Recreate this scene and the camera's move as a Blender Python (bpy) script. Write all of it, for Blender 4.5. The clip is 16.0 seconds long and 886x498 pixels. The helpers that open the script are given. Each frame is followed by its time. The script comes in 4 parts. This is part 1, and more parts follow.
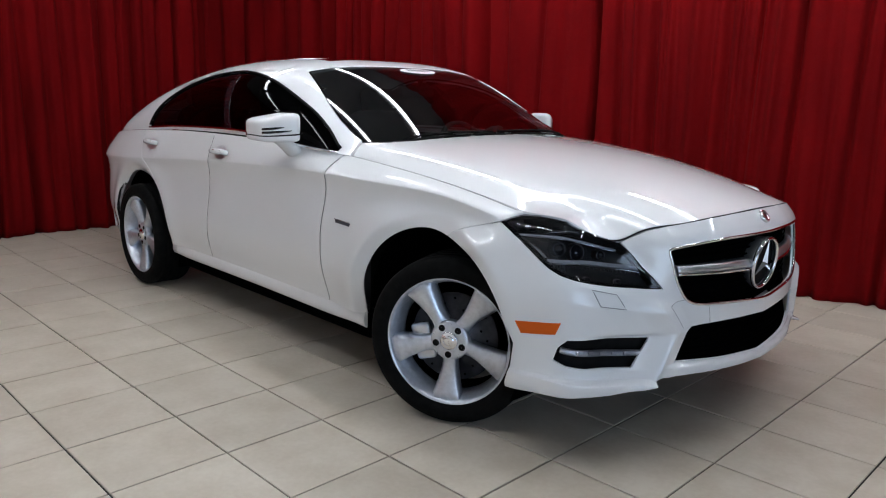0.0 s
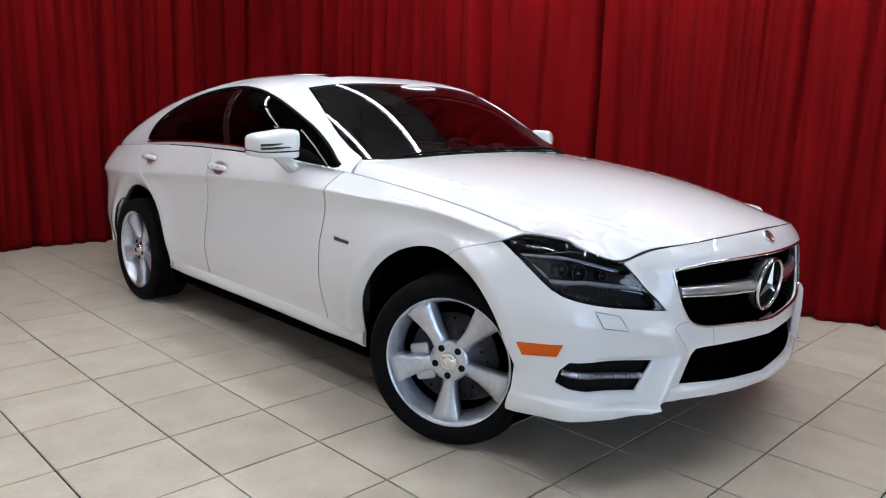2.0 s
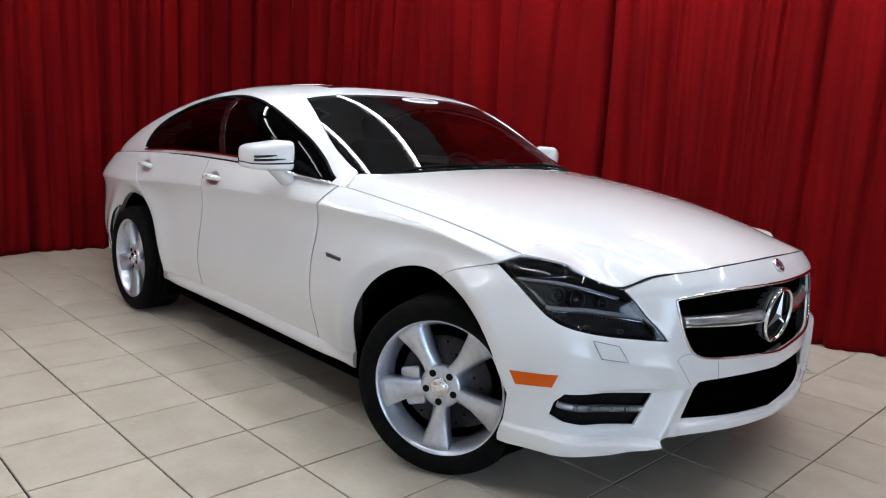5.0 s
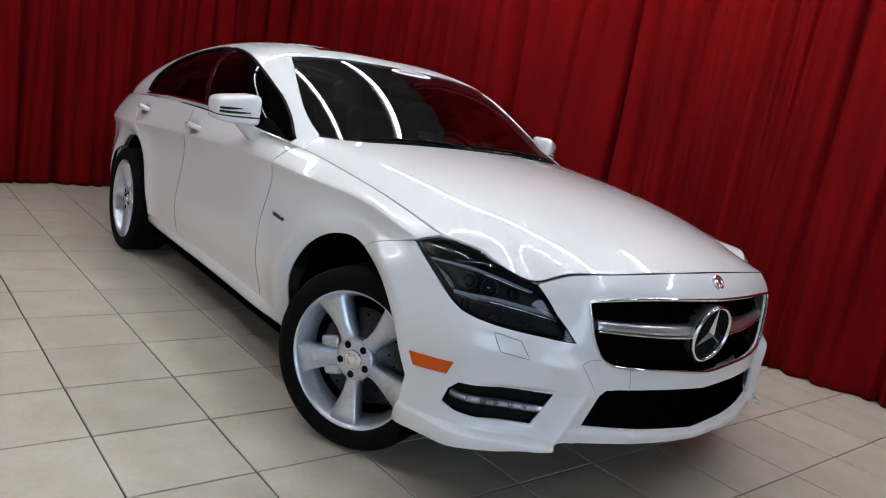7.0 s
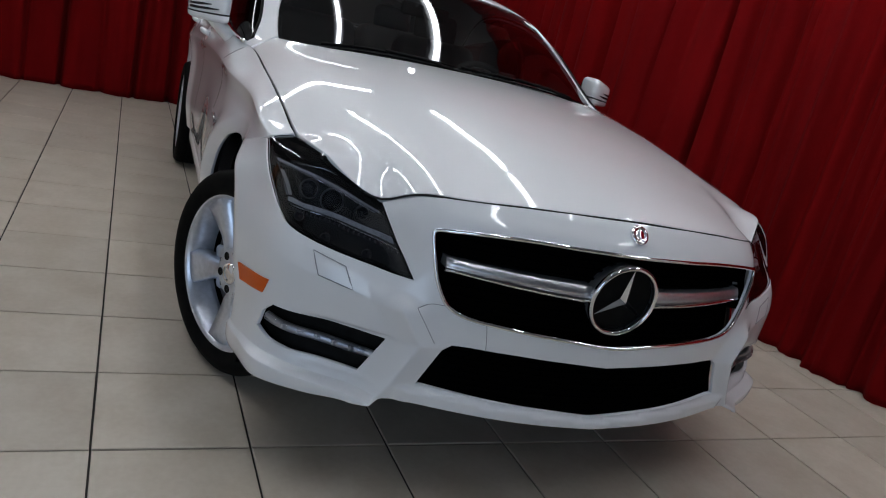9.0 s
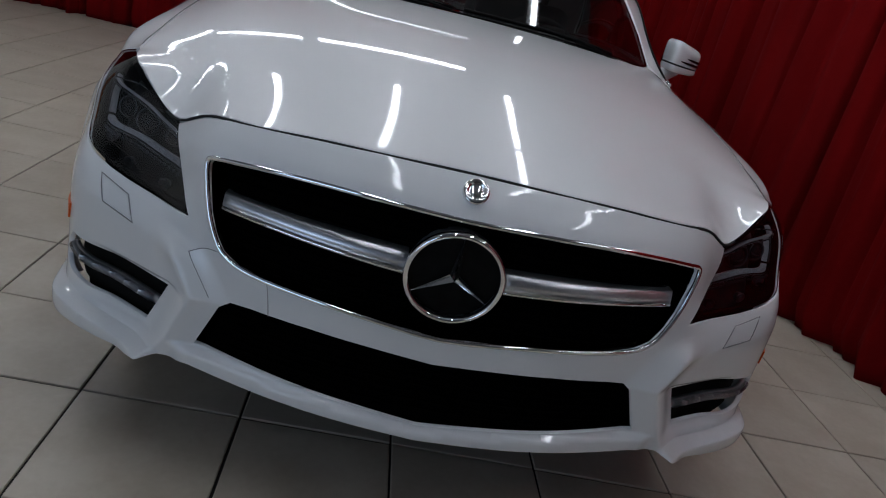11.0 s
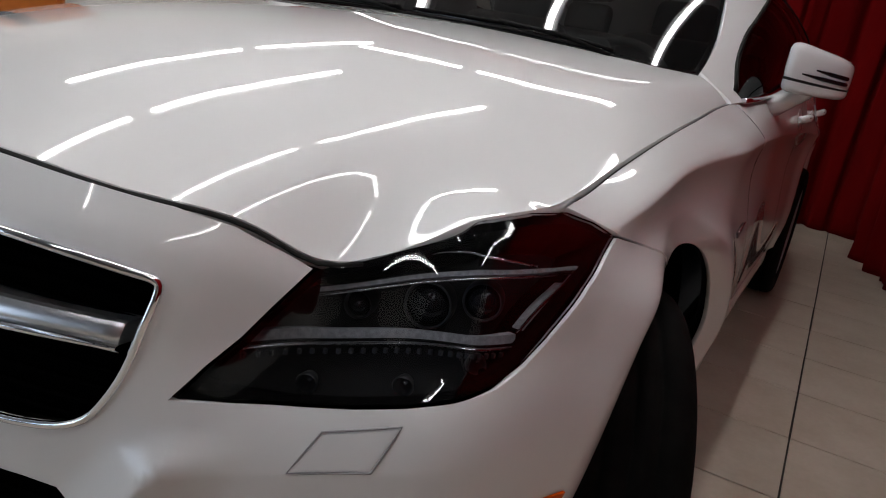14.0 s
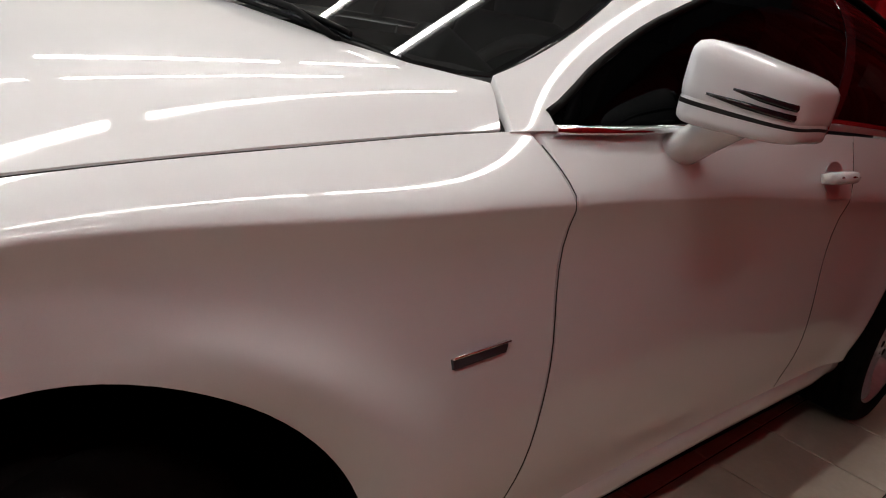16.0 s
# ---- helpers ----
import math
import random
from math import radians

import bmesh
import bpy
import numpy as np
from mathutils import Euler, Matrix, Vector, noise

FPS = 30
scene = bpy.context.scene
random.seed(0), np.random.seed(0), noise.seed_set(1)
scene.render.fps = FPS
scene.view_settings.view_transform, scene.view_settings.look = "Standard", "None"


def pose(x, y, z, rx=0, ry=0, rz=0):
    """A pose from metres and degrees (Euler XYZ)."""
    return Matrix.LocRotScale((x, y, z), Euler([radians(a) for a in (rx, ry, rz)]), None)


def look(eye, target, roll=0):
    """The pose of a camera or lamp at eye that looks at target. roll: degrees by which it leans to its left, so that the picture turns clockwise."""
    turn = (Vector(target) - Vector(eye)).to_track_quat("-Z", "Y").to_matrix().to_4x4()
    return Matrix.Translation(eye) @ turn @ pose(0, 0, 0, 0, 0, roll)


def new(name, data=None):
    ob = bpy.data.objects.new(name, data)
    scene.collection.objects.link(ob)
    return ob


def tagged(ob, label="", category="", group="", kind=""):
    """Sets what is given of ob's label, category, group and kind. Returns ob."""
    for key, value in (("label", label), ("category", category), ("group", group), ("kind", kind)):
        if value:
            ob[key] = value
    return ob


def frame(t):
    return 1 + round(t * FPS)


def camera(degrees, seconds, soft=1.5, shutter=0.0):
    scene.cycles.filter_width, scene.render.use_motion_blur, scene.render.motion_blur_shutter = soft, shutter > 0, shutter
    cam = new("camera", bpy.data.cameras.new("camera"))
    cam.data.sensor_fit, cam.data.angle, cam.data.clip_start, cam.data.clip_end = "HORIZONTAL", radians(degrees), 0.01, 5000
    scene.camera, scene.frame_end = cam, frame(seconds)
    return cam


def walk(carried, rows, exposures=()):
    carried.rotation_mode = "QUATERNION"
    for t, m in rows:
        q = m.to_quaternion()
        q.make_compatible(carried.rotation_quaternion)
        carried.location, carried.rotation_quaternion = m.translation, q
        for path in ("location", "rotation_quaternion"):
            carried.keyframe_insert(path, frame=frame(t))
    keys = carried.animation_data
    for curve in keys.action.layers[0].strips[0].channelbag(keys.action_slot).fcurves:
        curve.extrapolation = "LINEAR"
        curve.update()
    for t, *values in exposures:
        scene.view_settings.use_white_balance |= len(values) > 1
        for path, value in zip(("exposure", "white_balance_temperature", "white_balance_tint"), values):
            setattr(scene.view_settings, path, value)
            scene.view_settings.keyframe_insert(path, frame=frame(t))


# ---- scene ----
cam = camera(62.41, 16.0, 1.1)
PATH = [
    (0, (1.9018, -2.7377, 1.2377), (0.4842, -1.3854, 0.8355), 1.11),
    (0.5, (1.8976, -2.7340, 1.2413), (0.4773, -1.3801, 0.8547), 1.23),
    (1.5, (1.8812, -2.7225, 1.2445), (0.4592, -1.3646, 0.8785), 1.39),
    (2, (1.8684, -2.7132, 1.2461), (0.4468, -1.3540, 0.8833), 1.49),
    (2.5, (1.8555, -2.7064, 1.2496), (0.4342, -1.3462, 0.8894), 1.58),
    (3, (1.8422, -2.6956, 1.2506), (0.4194, -1.3358, 0.8950), 1.68),
    (3.5, (1.8236, -2.6891, 1.2521), (0.4012, -1.3277, 0.9010), 1.80),
    (4, (1.8039, -2.6807, 1.2588), (0.3818, -1.3184, 0.9098), 1.89),
    (4.2, (1.8010, -2.6712, 1.2516), (0.3756, -1.3106, 0.9096), 1.82),
    (6.3, (1.9426, -2.3997, 1.2769), (0.4592, -1.1078, 0.9158), 7.07),
    (6.5, (1.9736, -2.3642, 1.2680), (0.4831, -1.0831, 0.8975), 7.87),
    (7, (2.0529, -2.2216, 1.2543), (0.5263, -0.9872, 0.8722), 9.53),
    (7.5, (2.1586, -1.9763, 1.2574), (0.5563, -0.8423, 0.8747), 10.31),
    (8, (2.2728, -1.7161, 1.2655), (0.6004, -0.6950, 0.8650), 11.64),
    (8.5, (2.2528, -1.5025, 1.2209), (0.5634, -0.5516, 0.7290), 13.23),
    (8.7, (2.2449, -1.3752, 1.2003), (0.5313, -0.4826, 0.6839), 13.55),
    (10.8, (2.1100, -0.3171, 1.1855), (0.2593, -0.0152, 0.4900), 14.23),
    (11, (2.0921, -0.1856, 1.1988), (0.2293, 0.0284, 0.5029), 14.67),
    (11.5, (2.0359, 0.0738, 1.1651), (0.1592, 0.1296, 0.4759), 14.17),
    (12, (1.9169, 0.2597, 1.0854), (0.0601, 0.1533, 0.3498), 10.87),
    (12.5, (1.8029, 0.5270, 1.0068), (-0.0249, 0.1136, 0.3082), 9.23),
    (13, (1.6578, 0.7461, 0.9839), (-0.1179, 0.1039, 0.3247), 12.95),
    (13.5, (1.4197, 0.9171, 1.0020), (-0.2826, 0.1726, 0.2618), 12.77),
    (14, (1.1843, 1.1088, 1.0598), (-0.5113, 0.2218, 0.4782), 9.42),
    (14.5, (0.9422, 1.2973, 1.1156), (-0.7076, 0.3045, 0.5747), 11.20),
    (15, (0.6887, 1.3920, 1.1256), (-0.9459, 0.3615, 0.6096), 13.25),
    (15.5, (0.3279, 1.4291, 1.1060), (-1.2630, 0.3442, 0.5654), 12.25),
    (16, (0.0622, 1.4817, 1.1244), (-1.3057, 0.1570, 0.5126), 11.76),
]
walk(cam, [(t, look(eye, target, roll)) for t, eye, target, roll in PATH], [(0, 1.1, 6200, 9), (.5, 1.25, 6200, 9), (3.5, 1.5, 6250, 9), (6.5, 1.25, 6300, 9), (8.5, .70, 6250, 9), (11, .08, 6050, 9), (11.5, .08, 6050, 9), (12.5, .6, 6150, 10), (13, .73, 6250, 10), (13.5, .8, 6400, 10), (14.5, .25, 7000, 10), (15, -.1, 7000, 10), (15.6, .6, 7100, 10), (16, 1.05, 7100, 10)])

# ---- light ----
world = bpy.data.worlds.new("world")
scene.world = world
world.use_nodes = True
world.node_tree.nodes["Background"].inputs[0].default_value = (0.02, 0.02, 0.022, 1)
world.node_tree.nodes["Background"].inputs[1].default_value = 0.3


# ---- materials ----
def mat(name, color, rough=0.5, metal=0.0, **kw):
    m = bpy.data.materials.new(name)
    m.use_nodes = True
    b = m.node_tree.nodes["Principled BSDF"]
    b.inputs["Base Color"].default_value = (*color, 1)
    b.inputs["Roughness"].default_value = rough
    b.inputs["Metallic"].default_value = metal
    for k, v in kw.items():
        b.inputs[k.replace("_", " ")].default_value = v
    return m


def nodes(m):
    return m.node_tree.nodes, m.node_tree.links, m.node_tree.nodes["Principled BSDF"]


def vary(m, color, color2, scale=6.0, detail=6.0, bump=0.0, bump_scale=200.0, rough=None, stretch=(1, 1, 1)):
    """Two colours mixed by noise at two scales, and a fine bump."""
    n, l, b = nodes(m)
    tc = n.new("ShaderNodeTexCoord")
    mp = n.new("ShaderNodeMapping")
    mp.inputs["Scale"].default_value = stretch
    l.new(tc.outputs["Object"], mp.inputs["Vector"])
    a = n.new("ShaderNodeTexNoise")
    a.inputs["Scale"].default_value, a.inputs["Detail"].default_value = scale, detail
    l.new(mp.outputs[0], a.inputs["Vector"])
    mx = n.new("ShaderNodeMix")
    mx.data_type = "RGBA"
    mx.inputs[6].default_value, mx.inputs[7].default_value = (*color, 1), (*color2, 1)
    r = n.new("ShaderNodeMapRange")
    r.inputs[1].default_value, r.inputs[2].default_value = 0.35, 0.65
    l.new(a.outputs[0], r.inputs[0])
    l.new(r.outputs[0], mx.inputs[0])
    l.new(mx.outputs[2], b.inputs["Base Color"])
    if rough:
        rr = n.new("ShaderNodeMapRange")
        rr.inputs[3].default_value, rr.inputs[4].default_value = rough
        l.new(r.outputs[0], rr.inputs[0])
        l.new(rr.outputs[0], b.inputs["Roughness"])
    if bump:
        f = n.new("ShaderNodeTexNoise")
        f.inputs["Scale"].default_value = bump_scale
        l.new(mp.outputs[0], f.inputs["Vector"])
        bp = n.new("ShaderNodeBump")
        bp.inputs["Strength"].default_value, bp.inputs["Distance"].default_value = bump, 0.002
        l.new(f.outputs[0], bp.inputs["Height"])
        l.new(bp.outputs[0], b.inputs["Normal"])
    return m


PAINT = mat("pearl_white_paint", (0.80, 0.81, 0.815), 0.38, 0.0, Coat_Weight=1.0, Coat_Roughness=0.03)
vary(PAINT, (0.75, 0.76, 0.77), (0.71, 0.72, 0.735), 1400, 2, 0.02, 2500)
CHROME = mat("chrome", (0.82, 0.83, 0.85), 0.07, 1.0)
SATIN = vary(mat("satin_silver", (0.62, 0.63, 0.66), 0.3, 0.9), (0.62, 0.63, 0.66), (0.56, 0.57, 0.6), 30, 3)
BLACK = vary(mat("black_plastic", (0.003, 0.003, 0.003), 0.6, 0.0, Specular_IOR_Level=0.1), (0.002, 0.002, 0.002), (0.005, 0.005, 0.005), 40, 4, 0.1, 900)
# near-zero black: the shade of wells, grille and wheels is put into this colour
SHADE_BLACK = mat("recess_shade_black", (0.0015, 0.0015, 0.0015), 1.0, 0.0, Specular_IOR_Level=0.0)
GLOSSBLACK = mat("gloss_black", (0.008, 0.008, 0.01), 0.08)
RUBBER = vary(mat("tyre_rubber", (0.003, 0.003, 0.003), 0.8, 0.0, Specular_IOR_Level=0.08), (0.0025, 0.0025, 0.0025), (0.006, 0.0058, 0.0055), 25, 5, 0.3, 400)
ALLOY = vary(mat("silver_alloy", (0.62, 0.65, 0.72), 0.32, 0.75), (0.62, 0.65, 0.72), (0.54, 0.57, 0.63), 60, 4, 0.05, 700)
DISC = vary(mat("brake_steel", (0.1, 0.1, 0.11), 0.45, 1.0), (0.1, 0.1, 0.11), (0.06, 0.06, 0.065), 20, 4)
AMBER = mat("amber_lens", (0.62, 0.10, 0.004), 0.35, 0.0, Specular_IOR_Level=0.25)
LEATHER = vary(mat("black_leather", (0.02, 0.02, 0.021), 0.5), (0.017, 0.017, 0.018), (0.03, 0.03, 0.032), 25, 5, 0.3, 500)
STICKER = mat("white_vinyl", (0.85, 0.85, 0.85), 0.4)
INK = mat("dark_ink", (0.04, 0.04, 0.05), 0.5)
GUIDE = vary(mat("light_guide", (0.3, 0.3, 0.31), 0.35, 0.0), (0.33, 0.33, 0.35), (0.22, 0.22, 0.24), 160, 3, 0.2, 900)
LAMPBLACK = mat("lamp_black", (0.006, 0.006, 0.007), 0.45, 0.0, Specular_IOR_Level=0.2)
SEAM = mat("seam_dark", (0.01, 0.01, 0.01), 0.9)
CURTAIN = mat("red_velvet_curtain", (0.25, 0.004, 0.006), 1.0, 0.0, Specular_IOR_Level=0.08)
vary(CURTAIN, (0.155, 0.0020, 0.0028), (0.115, 0.0014, 0.0022), 1.6, 5, 0.25, 500, None, (3, 3, 0.8))
TILE = mat("beige_tile", (0.5, 0.46, 0.4), 0.3)


def tile_nodes():
    n, l, bs = nodes(TILE)
    g = n.new("ShaderNodeNewGeometry")
    oi = n.new("ShaderNodeObjectInfo")
    a, c = n.new("ShaderNodeTexNoise"), n.new("ShaderNodeTexNoise")
    a.inputs["Scale"].default_value, a.inputs["Detail"].default_value = 5, 8
    c.inputs["Scale"].default_value, c.inputs["Detail"].default_value = 45, 4
    l.new(g.outputs["Position"], a.inputs["Vector"])
    l.new(g.outputs["Position"], c.inputs["Vector"])
    ramp = n.new("ShaderNodeValToRGB")
    ramp.color_ramp.elements[0].position, ramp.color_ramp.elements[1].position = .32, .68
    ramp.color_ramp.elements[0].color, ramp.color_ramp.elements[1].color = (.505, .440, .350, 1), (.60, .540, .45, 1)
    add = n.new("ShaderNodeMath")
    add.operation = "MULTIPLY_ADD"
    add.inputs[1].default_value = .35
    l.new(c.outputs[0], add.inputs[0])
    l.new(a.outputs[0], add.inputs[2])
    sub = n.new("ShaderNodeMath")
    sub.operation = "SUBTRACT"
    sub.inputs[1].default_value = .17
    l.new(add.outputs[0], sub.inputs[0])
    l.new(sub.outputs[0], ramp.inputs[0])
    hv = n.new("ShaderNodeHueSaturation")
    mr = n.new("ShaderNodeMapRange")
    mr.inputs[3].default_value, mr.inputs[4].default_value = .95, 1.05
    l.new(oi.outputs["Random"], mr.inputs[0])
    l.new(mr.outputs[0], hv.inputs["Value"])
    l.new(ramp.outputs[0], hv.inputs["Color"])
    l.new(hv.outputs[0], bs.inputs["Base Color"])
    rr = n.new("ShaderNodeMapRange")
    rr.inputs[3].default_value, rr.inputs[4].default_value = .28, .5
    l.new(a.outputs[0], rr.inputs[0])
    l.new(rr.outputs[0], bs.inputs["Roughness"])
    bp = n.new("ShaderNodeBump")
    bp.inputs["Strength"].default_value, bp.inputs["Distance"].default_value = .12, .002
    l.new(c.outputs[0], bp.inputs["Height"])
    l.new(bp.outputs[0], bs.inputs["Normal"])


tile_nodes()
GROUT = vary(mat("dark_grout", (0.025, 0.021, 0.018), 0.9), (0.028, 0.023, 0.019), (0.016, 0.014, 0.012), 30, 5)
WALLW = vary(mat("white_wall_paint", (0.72, 0.71, 0.69), 0.7), (0.73, 0.72, 0.7), (0.66, 0.65, 0.63), 3, 5, 0.1, 300)
# grey for the unseen south walls, kept dark so the nose reflects little
WALLG = vary(mat("unseen_wall_grey", (0.12, 0.12, 0.12), 0.7), (0.13, 0.13, 0.13), (0.10, 0.10, 0.10), 3, 5, 0.1, 300)
ORANGE = vary(mat("orange_door_paint", (0.55, 0.16, 0.03), 0.4), (0.56, 0.17, 0.03), (0.48, 0.13, 0.025), 8, 5)
CEIL = vary(mat("ceiling_grey", (0.2, 0.2, 0.2), 0.9), (0.22, 0.22, 0.22), (0.16, 0.16, 0.165), 2, 4)
STEEL = vary(mat("painted_steel", (0.3, 0.3, 0.31), 0.5, 0.3), (0.32, 0.32, 0.33), (0.22, 0.22, 0.23), 5, 5)
TUBE = mat("fluorescent_tube", (1, 1, 1), 0.5)
TUBE.node_tree.nodes["Principled BSDF"].inputs["Emission Color"].default_value = (0.97, 0.98, 1.0, 1)
TUBE.node_tree.nodes["Principled BSDF"].inputs["Emission Strength"].default_value = 13.5


def glass(name, tint, alpha):
    m = bpy.data.materials.new(name)
    m.use_nodes = True
    n, l = m.node_tree.nodes, m.node_tree.links
    n.clear()
    out = n.new("ShaderNodeOutputMaterial")
    tr = n.new("ShaderNodeBsdfTransparent")
    tr.inputs[0].default_value = (*tint, 1)
    gl = n.new("ShaderNodeBsdfGlossy")
    gl.inputs["Roughness"].default_value = 0.02
    fr = n.new("ShaderNodeFresnel")
    fr.inputs[0].default_value = alpha
    mx = n.new("ShaderNodeMixShader")
    l.new(fr.outputs[0], mx.inputs[0])
    l.new(tr.outputs[0], mx.inputs[1])
    l.new(gl.outputs[0], mx.inputs[2])
    l.new(mx.outputs[0], out.inputs[0])
    return m


GLASS = glass("windscreen_glass", (0.17, 0.19, 0.19), 1.62)
TINTED = glass("tinted_glass", (0.025, 0.025, 0.028), 1.16)
LENS = glass("clear_lens", (0.74, 0.76, 0.80), 1.6)


# ---- mesh helpers ----
def mesh_of(name, verts, faces, mt, smooth=True, normals=None):
    me = bpy.data.meshes.new(name)
    me.from_pydata([tuple(map(float, v)) for v in verts], [], faces)
    me.materials.append(mt)
    me.polygons.foreach_set("use_smooth", [smooth] * len(me.polygons))
    me.update()
    if normals is not None:
        me.normals_split_custom_set_from_vertices([tuple(map(float, v)) for v in normals])
    return me


def part(name, data, mt, parent=None, label=""):
    """Links a bmesh or a mesh as one object under a thing or a part."""
    if isinstance(data, bmesh.types.BMesh):
        me = bpy.data.meshes.new(name)
        data.to_mesh(me)
        data.free()
        me.materials.append(mt)
        data = me
    ob = new(name, data)
    ob.parent = parent
    if label:
        tagged(ob, label)
    return ob


def box(x0, x1, y0, y1, z0, z1, bevel=0.0, seg=2):
    bm = bmesh.new()
    bmesh.ops.create_cube(bm, size=1, matrix=Matrix.LocRotScale(((x0 + x1) / 2, (y0 + y1) / 2, (z0 + z1) / 2), None, (x1 - x0, y1 - y0, z1 - z0)))
    if bevel:
        bmesh.ops.bevel(bm, geom=bm.edges[:], offset=bevel, segments=seg, profile=0.5, affect="EDGES")
        for f in bm.faces:
            f.smooth = True
    return bm


def smooth_mesh(bm):
    for f in bm.faces:
        f.smooth = True
    return bm


def tube(points, radius, seg=8, closed=False, squash=1.0, up=(0, 0, 1)):
    """A swept round bar along points."""
    pts = [Vector(p) for p in points]
    bm = bmesh.new()
    rings = []
    n = len(pts)
    for i, p in enumerate(pts):
        a, b = pts[(i - 1) % n if closed else max(i - 1, 0)], pts[(i + 1) % n if closed else min(i + 1, n - 1)]
        t = (b - a).normalized()
        s = t.cross(Vector(up))
        s = s.normalized() if s.length > 1e-4 else Vector((1, 0, 0))
        v = s.cross(t).normalized()
        r = radius[i] if isinstance(radius, (list, tuple)) else radius
        rings.append([bm.verts.new(p + s * r * math.cos(k * 2 * math.pi / seg) + v * r * squash * math.sin(k * 2 * math.pi / seg)) for k in range(seg)])
    for i in range(n if closed else n - 1):
        a, b = rings[i], rings[(i + 1) % n]
        for k in range(seg):
            bm.faces.new((a[k], a[(k + 1) % seg], b[(k + 1) % seg], b[k])).smooth = True
    if not closed:
        bm.faces.new(rings[0][::-1])
        bm.faces.new(rings[-1])
    bmesh.ops.recalc_face_normals(bm, faces=bm.faces)
    return bm


def lathe(profile, seg=48, closed=False):
    """Turns (radius, along-axis) points round the y axis."""
    bm = bmesh.new()
    rings = [[bm.verts.new((r * math.cos(k * 2 * math.pi / seg), y, r * math.sin(k * 2 * math.pi / seg))) for k in range(seg)] for r, y in profile]
    n = len(rings)
    for i in range(n if closed else n - 1):
        a, b = rings[i], rings[(i + 1) % n]
        for k in range(seg):
            bm.faces.new((a[k], a[(k + 1) % seg], b[(k + 1) % seg], b[k])).smooth = True
    bmesh.ops.recalc_face_normals(bm, faces=bm.faces)
    return bm


def cubic(pts):
    """A natural cubic spline through (x, y) points, held straight past its ends."""
    p = np.array(sorted(pts), float)
    x, y = p[:, 0], p[:, 1]
    h = np.diff(x)
    n = len(x)
    A, r = np.eye(n), np.zeros(n)
    for i in range(1, n - 1):
        A[i, i - 1], A[i, i], A[i, i + 1] = h[i - 1], 2 * (h[i - 1] + h[i]), h[i]
        r[i] = 6 * ((y[i + 1] - y[i]) / h[i] - (y[i] - y[i - 1]) / h[i - 1])
    m = np.linalg.solve(A, r)

    def f(q):
        q = np.clip(np.asarray(q, float), x[0], x[-1])
        i = np.clip(np.searchsorted(x, q) - 1, 0, n - 2)
        a, b = x[i + 1] - q, q - x[i]
        return (m[i] * a ** 3 + m[i + 1] * b ** 3) / (6 * h[i]) + (y[i] / h[i] - m[i] * h[i] / 6) * a + (y[i + 1] / h[i] - m[i + 1] * h[i] / 6) * b
    return f


def sm(a, b, v):
    t = np.clip((np.asarray(v, float) - a) / (b - a), 0, 1)
    return t * t * t * (t * (6 * t - 15) + 10)


def inside(poly, pts):
    poly, pts = np.asarray(poly), np.asarray(pts)
    r = np.zeros(len(pts), bool)
    j = len(poly) - 1
    for i in range(len(poly)):
        a, b = poly[i], poly[j]
        c = (a[1] > pts[:, 1]) != (b[1] > pts[:, 1])
        with np.errstate(divide="ignore", invalid="ignore"):
            q = (b[0] - a[0]) * (pts[:, 1] - a[1]) / (b[1] - a[1]) + a[0]
        r ^= c & (pts[:, 0] < q)
        j = i
    return r


def dense(poly, step):
    out = []
    p = [np.array(v, float) for v in poly]
    for a, b in zip(p, p[1:] + p[:1]):
        k = max(1, int(np.ceil(np.hypot(*(b - a)) / step)))
        out += [a + (b - a) * i / k for i in range(k)]
    return np.array(out)


def shrink(poly, d):
    """Moves a closed outline inwards by d."""
    p = np.asarray(poly, float)
    a, b = np.roll(p, 1, 0), np.roll(p, -1, 0)
    area = np.sum(p[:, 0] * b[:, 1] - b[:, 0] * p[:, 1])
    e1, e2 = p - a, b - p
    e1 /= np.maximum(np.hypot(e1[:, 0], e1[:, 1]), 1e-9)[:, None]
    e2 /= np.maximum(np.hypot(e2[:, 0], e2[:, 1]), 1e-9)[:, None]
    n1, n2 = np.c_[-e1[:, 1], e1[:, 0]], np.c_[-e2[:, 1], e2[:, 0]]
    m = n1 + n2
    m /= np.maximum(np.hypot(m[:, 0], m[:, 1]), 0.3)[:, None]
    k = 1 / np.maximum(np.sum(m * n1, 1), 0.5)
    return p + m * (d * k)[:, None] * (1 if area > 0 else -1)


from mathutils.geometry import delaunay_2d_cdt


